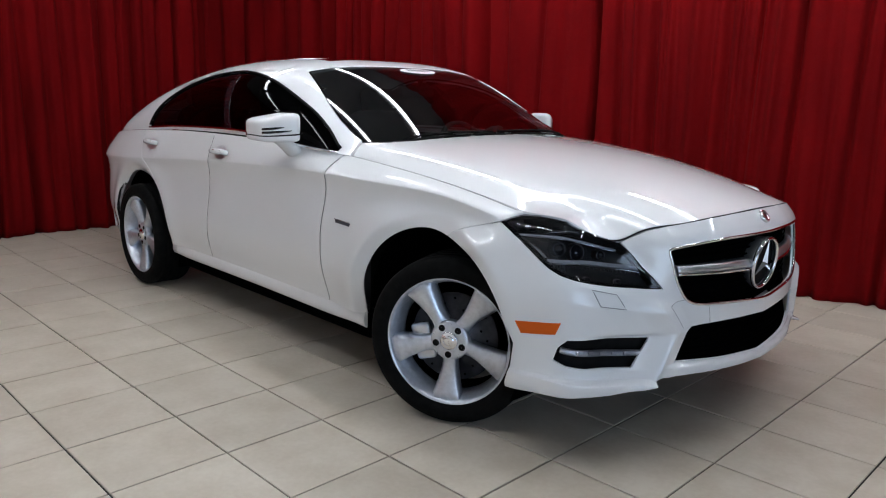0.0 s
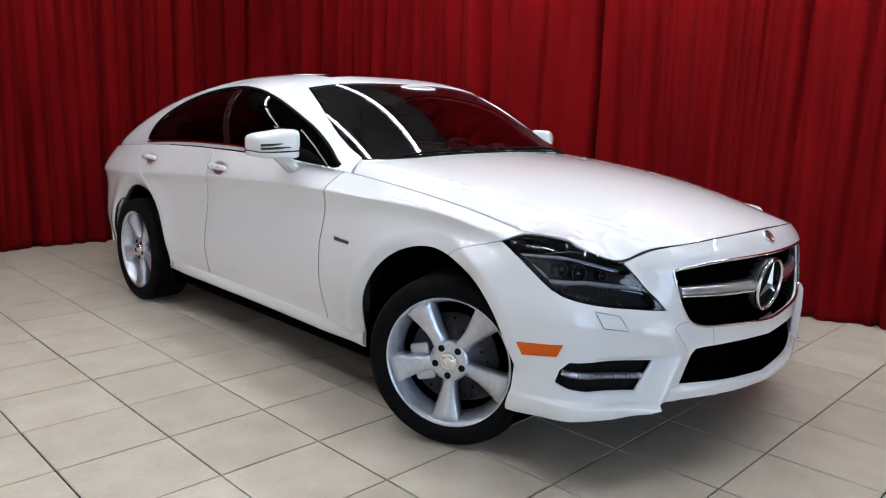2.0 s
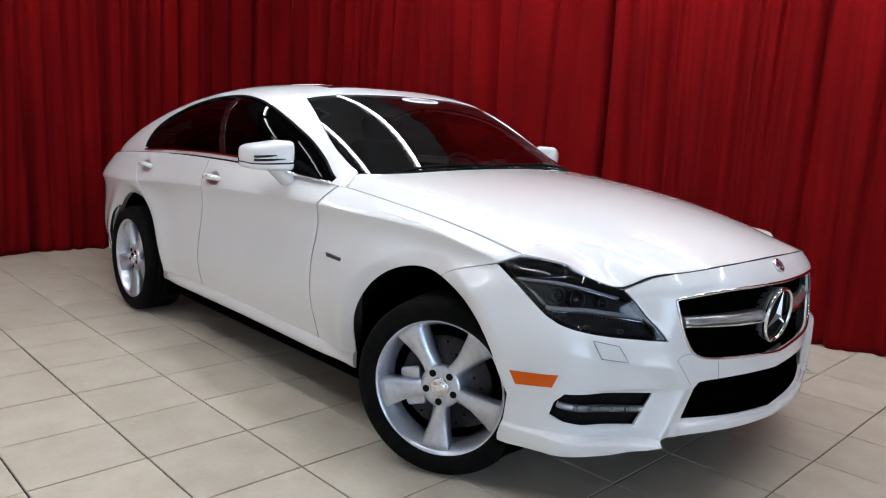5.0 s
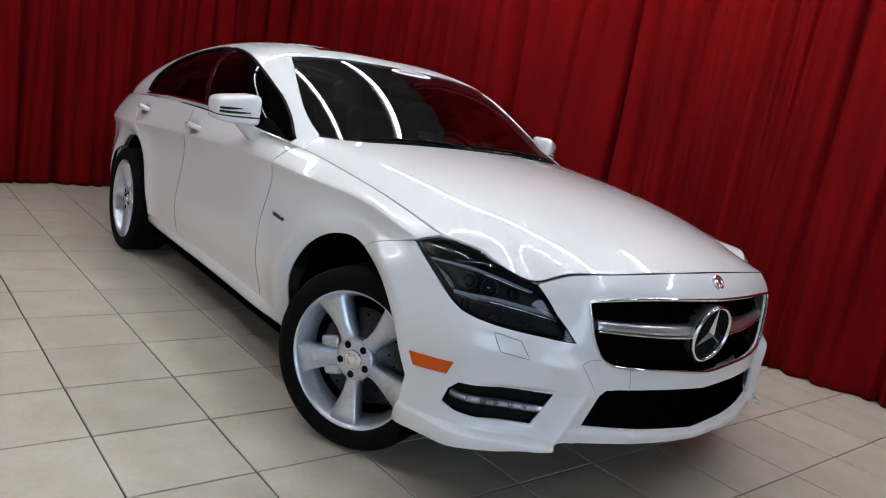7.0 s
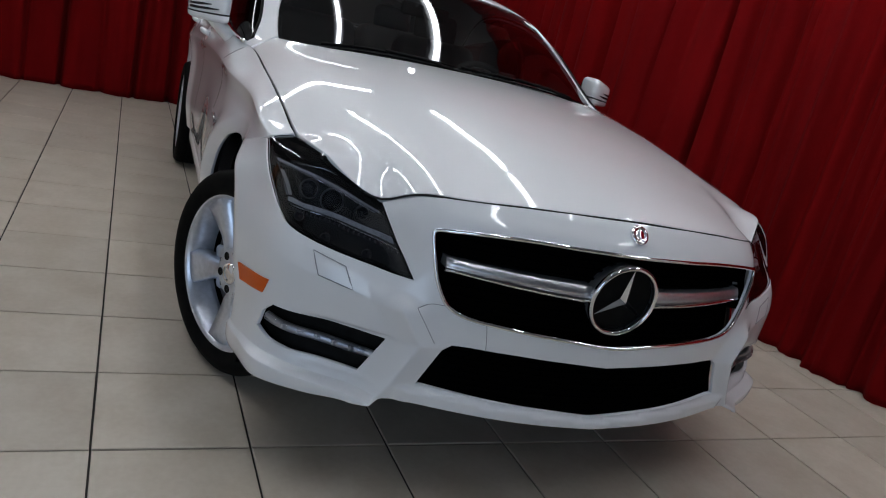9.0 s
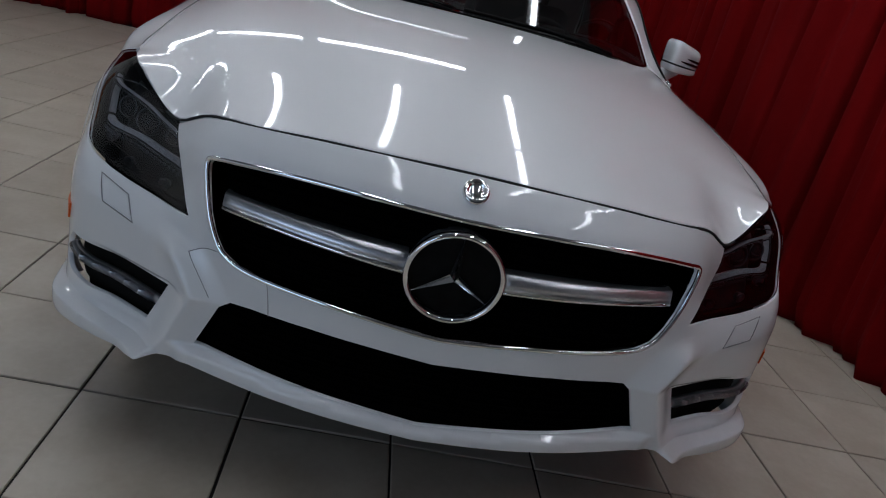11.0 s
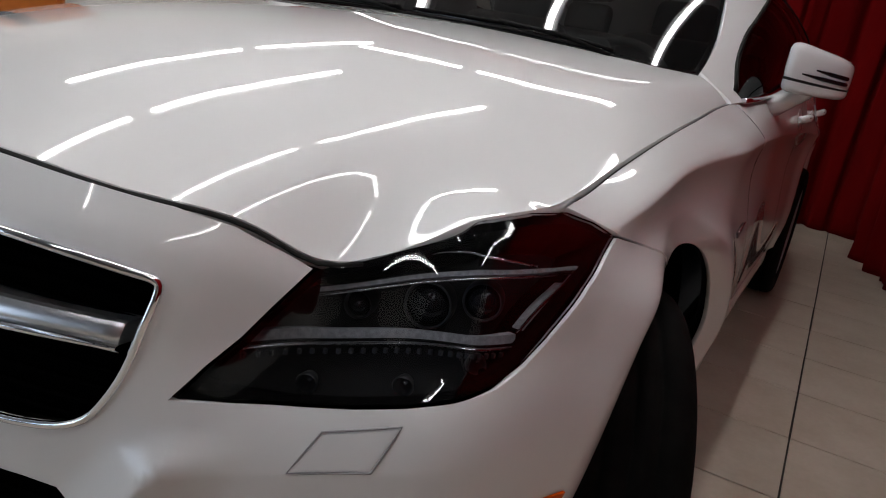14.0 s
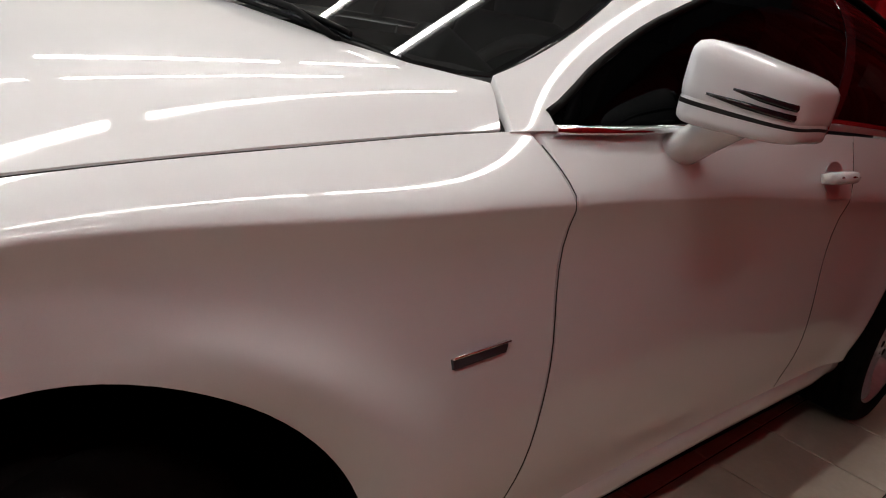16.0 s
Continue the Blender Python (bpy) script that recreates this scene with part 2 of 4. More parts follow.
def sheet(name, outline, fmap, step, mt, holes=(), rim=0.012, gap=0.0, lift=0.0, side=1, centre=(-1.2, 0, 0.6), lines=()):
    """A curved sheet: a 2D outline with holes, laid on a surface, with analytic normals and a turned-in edge."""
    loops = [dense(outline, step)] + [dense(h, step) for h in holes]
    if gap:
        loops[0] = shrink(loops[0], gap)
        loops[1:] = [shrink(h, -gap) for h in loops[1:]]
    lo, hi = loops[0].min(0), loops[0].max(0)
    gx, gy = np.meshgrid(np.arange(lo[0] + step / 2, hi[0], step), np.arange(lo[1] + step / 2, hi[1], step))
    g = np.c_[gx.ravel(), gy.ravel()]
    ok = inside(loops[0], g)
    for h in loops[1:]:
        ok &= ~inside(h, g)
    g = g[ok]
    edge = np.vstack(loops)
    if len(g):
        near = np.array([np.min(np.sum((edge - q) ** 2, 1)) for q in g])
        g = g[near > (step * 0.45) ** 2]
    pts, cons, k = [], [], 0
    for l in loops:
        pts += list(map(tuple, l))
        cons += [(k + i, k + (i + 1) % len(l)) for i in range(len(l))]
        k += len(l)
    for l in lines:
        l = np.array(l)
        l = l[inside(loops[0], l)]
        if len(l) > 2:
            l = l[1:-1]
            if len(g):
                g = g[np.array([np.min(np.sum((l - q) ** 2, 1)) for q in g]) > (step * .35) ** 2]
            cons += [(len(pts) + i, len(pts) + i + 1) for i in range(len(l) - 1)]
            pts += list(map(tuple, l))
    pts += list(map(tuple, g))
    v2, _, tris, *_ = delaunay_2d_cdt([Vector(p) for p in pts], cons, [], 0, 1e-6)
    v2 = np.array([tuple(v) for v in v2])
    tris = [tuple(t) for t in tris]
    c = np.array([v2[list(t)].mean(0) for t in tris])
    ok = inside(loops[0], c)
    for h in loops[1:]:
        ok &= ~inside(h, c)
    tris = [t for t, o in zip(tris, ok) if o]

    def place(q):
        e = 1e-3
        p = fmap(q)
        n = np.cross(fmap(q + [e, 0]) - fmap(q - [e, 0]), fmap(q + [0, e]) - fmap(q - [0, e]))
        n /= np.maximum(np.linalg.norm(n, axis=1), 1e-12)[:, None]
        s = np.sign(np.sum(n * (p - np.array(centre)), 1))
        return p, n * np.where(s == 0, 1, s)[:, None]

    p, n = place(v2)
    p = p + n * lift
    flip = np.array([1, side, 1])
    p, n = p * flip, n * flip
    verts, norms, faces = list(p), list(n), []
    for t in tris:
        a, b, d = (p[i] for i in t)
        faces.append(t if np.dot(np.cross(b - a, d - a), n[t[0]]) > 0 else t[::-1])
    if rim:
        count = {}
        for t in faces:
            for i in range(3):
                a, b = t[i], t[(i + 1) % 3]
                count[(a, b)] = 1
        for a, b in [e for e in count if (e[1], e[0]) not in count]:
            d = np.cross(p[b] - p[a], n[a])
            d /= max(np.linalg.norm(d), 1e-9)
            k = len(verts)
            verts += [p[a], p[b], p[b] - n[b] * rim, p[a] - n[a] * rim]
            norms += [(n[a] + d) * 0.7, (n[b] + d) * 0.7, d, d]
            faces.append((k + 1, k, k + 3, k + 2))
    return mesh_of(name, verts, faces, mt, True, norms)


# ---- the shape of the car: x ahead from the front axle, w outwards from the middle, z up ----
PLAN = [(.805, 0), (.797, .15), (.773, .30), (.730, .44), (.674, .58), (.612, .69), (.556, .785), (.498, .845), (.43, .876), (.345, .900), (.2, .926), (0, .935),
        (-.3, .925), (-.6, .918), (-1.2, .916), (-1.9, .918), (-2.4, .922), (-2.87, .93), (-3.22, .912), (-3.5, .875), (-3.76, .80), (-3.96, .69), (-4.11, .47), (-4.18, .26), (-4.19, 0)]
_p = np.array(PLAN)
_s = np.r_[0, np.cumsum(np.hypot(*np.diff(_p, axis=0).T))]
plan_x, plan_w = cubic(list(zip(_s, _p[:, 0]))), cubic(list(zip(_s, _p[:, 1])))
_u = np.linspace(0, _s[-1], 2000)
_ux, _uw = plan_x(_u), plan_w(_u)
_k = np.argmax(_uw)


def u_of_x(x):
    return np.interp(-np.asarray(x, float), -_ux, _u)


def u_of_w(w):
    return np.interp(w, _uw[:int(u_of_x(.3) / _s[-1] * 1999)], _u[:int(u_of_x(.3) / _s[-1] * 1999)])


crease = cubic([(.38, .79), (.106, .862), (-.2, .895), (-.74, .910), (-1.7, .892), (-2.4, .858), (-3.35, .81), (-4.2, .79)])
belt = cubic([(.31, .856), (-.05, .918), (-.42, .962), (-.8, .995), (-1.2, 1.020), (-1.758, 1.033), (-2.6, 1.02), (-3.2, .99), (-4.2, .91)])
lean = cubic([(.4, .10), (.2, .122), (.1, .127), (0, .125), (-.2, .115), (-.4, .105), (-.6, .103), (-.9, .078), (-1.3, .052), (-2.6, .055), (-3.3, .085), (-4.1, .1)])
flank = cubic([(-.2, .0), (0, 0), (.07, -.010), (.16, -.017), (.3, -.018), (.5, -.011), (.7, -.006), (.9, -.014), (1, -.024), (1.2, -.03)])
ARCH_F, ARCH_R, R_ARCH = (-.090, .350), (-2.872, .34), .410


def ramp_up(d, r=.05):
    return .5 * (d + np.sqrt(d * d + r * r))


def side_off(x, z):
    c, t = crease(x), belt(x)
    d = z - c
    soft = np.sqrt(d * d + .003 ** 2)
    up = np.clip(.5 * (d + soft) / (t - c), 0, 1.6)
    o = -.055 * sm(.70, .85, z) * sm(-.60, .02, x) * (1 - np.clip(up, 0, 1)) - lean(x) * up ** 1.3 + flank(.5 * (soft - d) / (c - .36))
    t = (c - z) / (c - .36)
    o = o + .035 * sm(-1.75, -.45, x) * sm(.0, .55, t) * (1 - .5 * sm(.6, 1.05, t))      # muscle of the wing
    for cx, cz, swell in ((*ARCH_F, .015), (*ARCH_R, .018)):
        r = np.hypot(x - cx, z - cz) - R_ARCH
        o = o + swell * np.exp(-((r - .05) / .095) ** 2) * (1 - sm(.72, .92, z)) - .032 / .052 * np.clip(ramp_up(.052 - r, .010), 0, .06)
    return o


# upper edge of the nose: along the bumper from the middle, and height
SHUT = [(0, .857), (.2, .854), (.33, .847), (.45, .837), (.53, .828), (.60, .813), (.655, .791), (.695, .772)]
TOP_EDGE = SHUT + [(.74, .788), (.80, .805), (.886, .828), (.953, .844), (1.004, .851), (1.05, .854), (1.125, .853), (1.2, .85)]
low = cubic([(.16, -.09), (.2, -.055), (.235, -.028), (.262, -.008), (.29, 0), (.33, 0), (.45, 0), (.56, 0), (.9, 0)])
nose_mid = cubic([(.3, 0), (.5, 0), (.56, 0), (.66, -.006), (.75, -.016), (.80, -.040), (.83, -.064), (.856, -.088), (.88, -.13)])
nose_up = cubic([(.552, 0), (.60, -.014), (.64, -.034), (.68, -.058), (.77, -.105), (.85, -.16)])
nose_out = cubic([(.3, 0), (.5, 0), (.56, 0), (.64, -.010), (.72, -.026), (.82, -.06), (.86, -.11)])
crest_z = cubic([(.5, .540), (.55, .543), (.617, .548), (.676, .560), (.78, .577), (.84, .592), (.9, .605)])
ledge_z = cubic([(.5, .308), (.58, .309), (.69, .312), (.79, .318), (.86, .326), (.93, .322)])


def ridge_w(z):
    return np.interp(z, [.27, .31, .345, .47, .545, .60], [.585, .568, .547, .497, .545, .575])


def nose_in(w, z):
    """Under the headlamp: a face that leans out up to a crest, then a shelf that runs back."""
    q = z - (crest_z(w) - .552) * (1 - sm(.61, .72, z))
    return nose_up(.552 + ramp_up(q - .552, .006)) - .05 * np.minimum(ramp_up(.552 - q, .006), .1)


def front_off(w, z):
    k = sm(.74, .93, w)
    s = nose_in(w, z) * (1 - k) + nose_out(z) * k
    m = sm(.47, .68, w)
    o = nose_mid(z) * (1 - m) + s * m + low(z - .020 * (1 - sm(.53, .58, w)))
    g = ledge_z(w)
    o = o + .036 * sm(-.002, .014, g + .003 - z) * sm(.560, .580, w) * (1 - .75 * sm(.82, .90, w))      # splitter
    o = o + .014 * np.clip((np.interp(w, [0, .277, .51], [.320, .341, .353]) - z) / .012, 0, 1) * (1 - sm(.50, .545, w))                    # lip under the intake
    r = ridge_w(z)
    ridge = np.clip(1 - np.sqrt((w - r) ** 2 + .005 ** 2) / .080, 0, 1) ** 1.6
    o = o + .030 * ridge * sm(.25, .29, z) * (1 - sm(.535, .60, z))
    hollow = sm(0, .09, w - r) * (1 - sm(.70, .82, w)) * sm(.004, .032, z - g) * sm(-.002, .022, .474 - z)
    return o - .016 * hollow


NOSE_FIX = [np.zeros_like]


def skin(q):
    """Body side and nose: (u, z) to a place."""
    u, z = q[:, 0], q[:, 1]
    x, w = plan_x(u), plan_w(u)
    e = 1e-3
    tx, tw = plan_x(u + e) - plan_x(u - e), plan_w(u + e) - plan_w(u - e)
    l = np.hypot(tx, tw)
    nx, nw = tw / l, -tx / l
    k = 1 - sm(.10, .42, x)
    o = side_off(x, z) * k + front_off(w, z) * (1 - k)
    o = o + NOSE_FIX[0](np.minimum(u, 1.24)) * sm(.65, np.interp(u, *zip(*TOP_EDGE)), z)
    return np.c_[x + nx * o, w + nw * o, z]


# bonnet: (x, w) to a height
bon_w = cubic([(x, float(skin(np.array([[float(u_of_x(x)), float(belt(x))]]))[0, 1])) for x in (-.72, -.55, -.4, -.2, 0, .15)] + [(.235, .803), (.29, .797), (.346, .786), (.385, .774), (.42, .762), (.45, .738), (.5, .70), (.76, .66)])

bon_mid = cubic([(-.75, 1.080), (-.3, 1.053), (.15, 1.004), (.5, .936), (.72, .869), (.76, .852)])
bon_edge = cubic([(-.75, .990), (-.42, .961), (-.05, .917), (.235, .867), (.29, .858), (.346, .857), (.385, .854), (.42, .846), (.45, .828), (.5, .80), (.76, .74)])


lip_x = cubic([(0, .737), (.2, .727), (.36, .697), (.47, .656), (.53, .615), (.575, .578), (.615, .547), (.66, .505), (.71, .457), (.748, .419), (.772, .384), (.787, .345), (.81, .28)])


fold_w = cubic([(-.8, .775), (-.3, .705), (.2, .637), (.5, .578), (.76, .52)])
fold_z = cubic([(-.8, 1.048), (-.3, 1.002), (.2, .925), (.5, .853), (.76, .788)])


def bonnet_z(x, w):
    """A shallow arch up to the fold, then a slope down to the wing."""
    m, f, e = bon_mid(x), fold_w(x), bon_w(x)
    a = (m - fold_z(x)) / f ** 2
    k = (m - a * e ** 2 - bon_edge(x)) / ramp_up(e - f)
    return m - a * w ** 2 - k * ramp_up(w - f)


def dip(w):
    """How far the bonnet's front edge drops where it meets the headlamp's inner corner."""
    return -.0335 * np.exp(-((w - .625) / np.where(w < .625, .062, .092)) ** 2) + .0015 * sm(.71, .78, w) - .0035 * (1 - sm(.1, .36, w))


def lip_z(w):
    return bonnet_z(lip_x(w), w) + dip(w)


def bonnet(q):
    w = np.abs(q[:, 1])
    v = np.minimum(w, .80)
    return np.c_[q[:, 0], q[:, 1], bonnet_z(q[:, 0], w) + dip(v) * np.exp(-(np.maximum(lip_x(v) - q[:, 0], 0) / .17) ** 2)]


def fit_nose():
    """Bring the upper edge of the nose to the bonnet's lip."""
    us = np.r_[np.linspace(1e-3, .70, 15), .76, .82, .88, .94, 1.0]
    q = np.c_[us, np.interp(us, *zip(*TOP_EDGE))]
    fix = np.zeros(len(us))
    for _ in range(12):
        p, t = skin(q), skin(q + [2e-3, 0]) - skin(q + [1e-4, 0])
        t /= np.hypot(t[:, 0], t[:, 1])[:, None]
        w = np.minimum(p[:, 1], .785)
        e = lip_x(w) + .004 - p[:, 0]
        slope = (lip_x(w + .002) - lip_x(w - .002)) / .004
        fix = np.clip(fix + .7 * e / np.maximum(t[:, 1] + slope * t[:, 0], .3), -.09, .06)
        NOSE_FIX[0] = cubic(list(zip(np.r_[us, 1.06, 1.12, 1.3], np.r_[fix, .4 * fix[-1], 0, 0])))
    return fix


fit_nose()

# cabin: (x, angle) to a place
cab_top = cubic([(-.4, 1.03), (-.52, 1.07), (-.8, 1.205), (-1.05, 1.322), (-1.25, 1.400), (-1.45, 1.441), (-1.8, 1.458), (-2.2, 1.446), (-2.6, 1.393), (-3.0, 1.300), (-3.4, 1.165), (-3.75, 1.035), (-4.05, .985)])
cab_w = cubic([(-.4, .815), (-.6, .82), (-.7, .827), (-.8, .842), (-.9, .856), (-1.2, .866), (-2, .866), (-2.6, .862), (-3.2, .822), (-3.45, .775), (-3.8, .66)])
cab_n = cubic([(-.4, 2.4), (-.7, 2.4), (-1.35, 3.1), (-1.8, 3.3), (-4, 3.0)])
cab_m = cubic([(-.4, 1.05), (-.75, 1.08), (-1.0, 1.55), (-1.35, 2.4), (-1.8, 2.6), (-2.6, 2.4), (-3.4, 2.0), (-4, 1.9)])


def cabin(q):
    x, a = q[:, 0], q[:, 1]
    s = np.sin(np.clip(a, -math.pi / 2, math.pi / 2))
    h = np.maximum(1 - np.abs(s) ** cab_n(x), 0) ** (1 / cab_m(x))
    return np.c_[x, cab_w(x) * s, belt(x) + (cab_top(x) - belt(x)) * h]


def cab_w_angle(x, w):
    return np.arcsin(np.clip(w / cab_w(x), -1, 1))


def cab_z_angle(x, z):
    h = np.clip((z - belt(x)) / (cab_top(x) - belt(x)), 0, 1)
    return np.arcsin(np.clip((1 - h ** cab_m(x)) ** (1 / cab_n(x)), 0, 1))


def xz(pts):
    return [(float(u_of_x(x)), z) for x, z in pts]


def wz(pts):
    return [(float(u_of_w(w)), z) for w, z in pts]


def arc(c, r, a0, a1, n=24):
    return [(c[0] + r * math.cos(math.radians(a0 + (a1 - a0) * i / n)), c[1] + r * math.sin(math.radians(a0 + (a1 - a0) * i / n))) for i in range(n + 1)]


def along(f, x0, x1, n=20):
    return [(x, float(f(x))) for x in np.linspace(x0, x1, n + 1)]


# ---- room ----
PITCH, TILE_X, TILE_Y, TILE_TURN = .405, .058, -1.222, .020
def wall_box(name, x0, x1, y0, y1, z0, z1, mt, label, category="wall"):
    return tagged(part(name, box(x0, x1, y0, y1, z0, z1), mt), label, category, kind="structure")


floor = wall_box("floor", -5.6, 5.0, -6.0, 3.4, -.12, -.006, GROUT, "beige square tiled showroom floor with dark grout joints", "floor")
wall_box("wall_north", -5.6, -5.5, -6.0, 3.4, 0, 3.4, WALLW, "plain wall hidden behind the red curtain")
wall_box("wall_west", -5.5, 5.0, 3.3, 3.4, 0, 3.4, WALLW, "plain wall hidden behind the red curtain")
# south walls are unseen and added dark to hold down reflections on the nose
wall_box("wall_south", 5.0, 5.1, -1.6, 3.4, 0, 3.4, WALLG, "unseen dark grey wall closing the room, added to darken reflections")
wall_box("wall_south_2", 5.0, 5.1, -6.0, -4.2, 0, 3.4, WALLG, "unseen dark grey wall closing the room, added to darken reflections")
wall_box("wall_south_3", 5.0, 5.1, -4.2, -1.6, 2.3, 3.4, WALLG, "unseen dark grey wall over the wide opening, added to darken reflections")
day = bpy.data.lights.new("daylight", "AREA")
day.shape, day.size, day.size_y, day.energy, day.color = "RECTANGLE", 2.6, 2.3, 34, (.62, .78, 1.0)
new("daylight", day).matrix_world = look((5.05, -2.9, 1.15), (0, -2.9, 1.15))
wall_box("wall_east", -5.5, -2.87, -5.12, -5.0, 0, 3.4, WALLW, "white painted wall beside an orange door")
wall_box("wall_east_2", -1.96, 5.0, -5.12, -5.0, 0, 3.4, WALLW, "white painted wall beside an orange door")
wall_box("wall_east_3", -2.87, -1.96, -5.12, -5.0, 2.1, 3.4, WALLW, "white painted wall above an orange door")
# near-black, so the unlit space behind the door is in its colour
wall_box("wall_closet", -5.5, 5.0, -6.1, -6.0, 0, 3.4, SHADE_BLACK, "near-black wall standing in for the unlit space behind the door")
wall_box("ceiling", -5.6, 5.1, -6.1, 3.4, 3.4, 3.5, CEIL, "grey ceiling of the showroom", "ceiling")
door = tagged(part("door_1", box(-2.84, -2.32, -5.09, -5.045, .01, 2.06, .004), ORANGE), "orange painted door standing ajar in its frame", "door", kind="structure")
part("door_frame", box(-2.11, -1.965, -5.13, -4.985, 0, 2.1, .004), ORANGE, door)
part("door_frame", box(-2.87, -2.845, -5.13, -4.985, 0, 2.1, .004), ORANGE, door)
part("door_frame", box(-2.845, -2.11, -5.13, -4.985, 2.065, 2.1, .004), ORANGE, door)
part("door_handle", tube([(-2.36, -5.045, 1.0), (-2.36, -4.99, 1.0), (-2.46, -4.985, 1.0)], .009, 8), CHROME, door)


def curtain(name, a, b, label, seed, hem):
    """A heavy curtain hanging from a to b in broad flat stretches broken by clusters of narrow folds."""
    rnd = random.Random(seed)
    a, b = Vector(a), Vector(b)
    d = (b - a)
    L = d.length
    d.normalize()
    nrm = Vector((-d.y, d.x, 0))
    n = int(L / .0085)
    s = np.arange(n + 1) * L / n
    folds, at = [], 0.0
    while at < L:
        calm = math.sin(at * 2.1 + seed) + .5 * math.sin(at * 5.3 + 2 * seed)
        at += rnd.uniform(.09, .17) if calm < -.1 else rnd.uniform(.20, .46)
        folds.append((at, rnd.uniform(.020, .042) if calm < -.1 else rnd.uniform(.04, .10), rnd.uniform(.45, 1.1) * rnd.choice((-1, 1, 1)), rnd.uniform(-.03, .03), rnd.uniform(.0, 6.3)))
    slits, at = [], 0.0
    while at < L:
        at += rnd.uniform(.10, .24) if math.sin(at * 1.7 + seed) < .1 else rnd.uniform(.25, .55)
        slits.append((at, rnd.uniform(.013, .026), rnd.uniform(.05, .13), rnd.uniform(-.025, .025), rnd.uniform(0, 6.3)))
    zs = np.r_[np.linspace(-.004, .3, 6), np.linspace(.42, 3.3, 16)]
    verts, faces = [], []
    wave = hem * (np.sin(s * 3.1 + seed) * .5 + np.sin(s * 7.7) * .3 + .4)
    for j, z in enumerate(zs):
        off = .022 * np.sin(s * 2.7 + seed + .2 * z) + .012 * np.sin(s * 7.1 + .5 * z)
        for c, w, h, drift, ph in folds:
            k = 1 - .35 * math.sin(ph + z * .9) ** 2
            x = (s - c - drift * (z - 1.6)) / w
            near = np.abs(x) < 3.2
            off[near] += .105 * h * k * np.exp(-x[near] ** 2) * min(1, .3 + w / .07)
        for c, w, h, drift, ph in slits:                     # narrow dark pleats
            x = (s - c - drift * (z - 1.6) - .012 * math.sin(ph + 1.3 * z)) / (w * (1 + .3 * math.sin(ph + z)))
            near = np.abs(x) < 3
            off[near] += h * (.6 + .4 * math.cos(ph + .8 * z)) * np.exp(-x[near] ** 2)
        off = off + (wave if j == 0 else .5 * wave if j == 1 else 0)
        for i in range(n + 1):
            q = a + d * float(s[i]) + nrm * float(off[i])
            verts.append((q.x, q.y, max(z, 0.004) if j else .003))
    for j in range(len(zs) - 1):
        for i in range(n):
            k = j * (n + 1) + i
            faces.append((k, k + 1, k + n + 2, k + n + 1))
    me = mesh_of(name, verts, faces, CURTAIN)
    ob = tagged(part(name, me, CURTAIN), label, "curtain")
    md = ob.modifiers.new("thickness", "SOLIDIFY")
    md.thickness = .004
    return ob


curtain("curtain", (-5.12, -4.6, 0), (-5.08, 1.32, 0), "dark red velvet curtain in deep pleats hanging to the floor", 3, .04)
curtain("curtain", (-5.02, 1.24, 0), (2.6, 2.62, 0), "red velvet curtain in tight pleats, hem trailing on the tiles", 8, .06)

# ---- the car ----
car = tagged(new("car"), "pearl white four-door coupe with silver five-spoke alloy wheels", "car")
CAB = (-1.8, 0, .7)


def both(name, outline, fmap, step, mt, parent=None, holes=(), label="", **kw):
    return [part(name, sheet(name, outline, fmap, step, mt, holes, side=sd, **kw), mt, parent or car, label) for sd in (-1, 1)]


def mirrored(half):
    """A half outline from the middle outwards and back, closed by its mirror image."""
    return half + [(-a, b) for a, b in half[::-1] if abs(a) > 1e-6]


def nose(q):
    p = skin(np.c_[np.abs(q[:, 0]), q[:, 1]])
    p[:, 1] *= np.where(q[:, 0] < 0, -1, 1)
    return p


def on(fmap, pts, lift=0.0, centre=(-1.2, 0, .6), side=1):
    """Places on a surface, lifted along its normal."""
    q, e = np.array(pts, float), 2e-3
    p = fmap(q)
    n = np.cross(fmap(q + [e, 0]) - fmap(q - [e, 0]), fmap(q + [0, e]) - fmap(q - [0, e]))
    n /= np.linalg.norm(n, axis=1)[:, None]
    n *= np.sign(np.sum(n * (p - np.array(centre)), 1))[:, None]
    return (p + n * lift) * [1, side, 1]


def smooth_line(pts, n, closed=False):
    """A smooth run of points through the given ones."""
    p = [np.array(v, float) for v in pts]
    out, m = [], len(pts)
    for i in range(m if closed else m - 1):
        a, b, c, d = (p[k % m] if closed else p[min(max(k, 0), m - 1)] for k in (i - 1, i, i + 1, i + 2))
        for j in range(n):
            t = j / n
            out.append(.5 * (2 * b + (c - a) * t + (2 * a - 5 * b + 4 * c - d) * t * t + (3 * b - a - 3 * c + d) * t ** 3))
    return out if closed else out + [p[-1]]


# outlines on the nose: along the bumper from the middle, and height
LAMP_IN = [(.695, .772), (.66, .732), (.628, .693), (.594, .660), (.562, .622)]
LAMP_LOW = [(.562, .620), (.63, .6245), (.70, .631), (.76, .638), (.82, .647), (.88, .659), (.94, .674), (.985, .693), (1.022, .716), (1.06, .744), (1.10, .774), (1.15, .803), (1.196, .825)]
LAMP_TOP = [(1.196, .825), (1.165, .845), (1.125, .856), (1.05, .858), (1.004, .855), (.953, .848), (.886, .831), (.80, .808), (.74, .789), (.695, .772)]
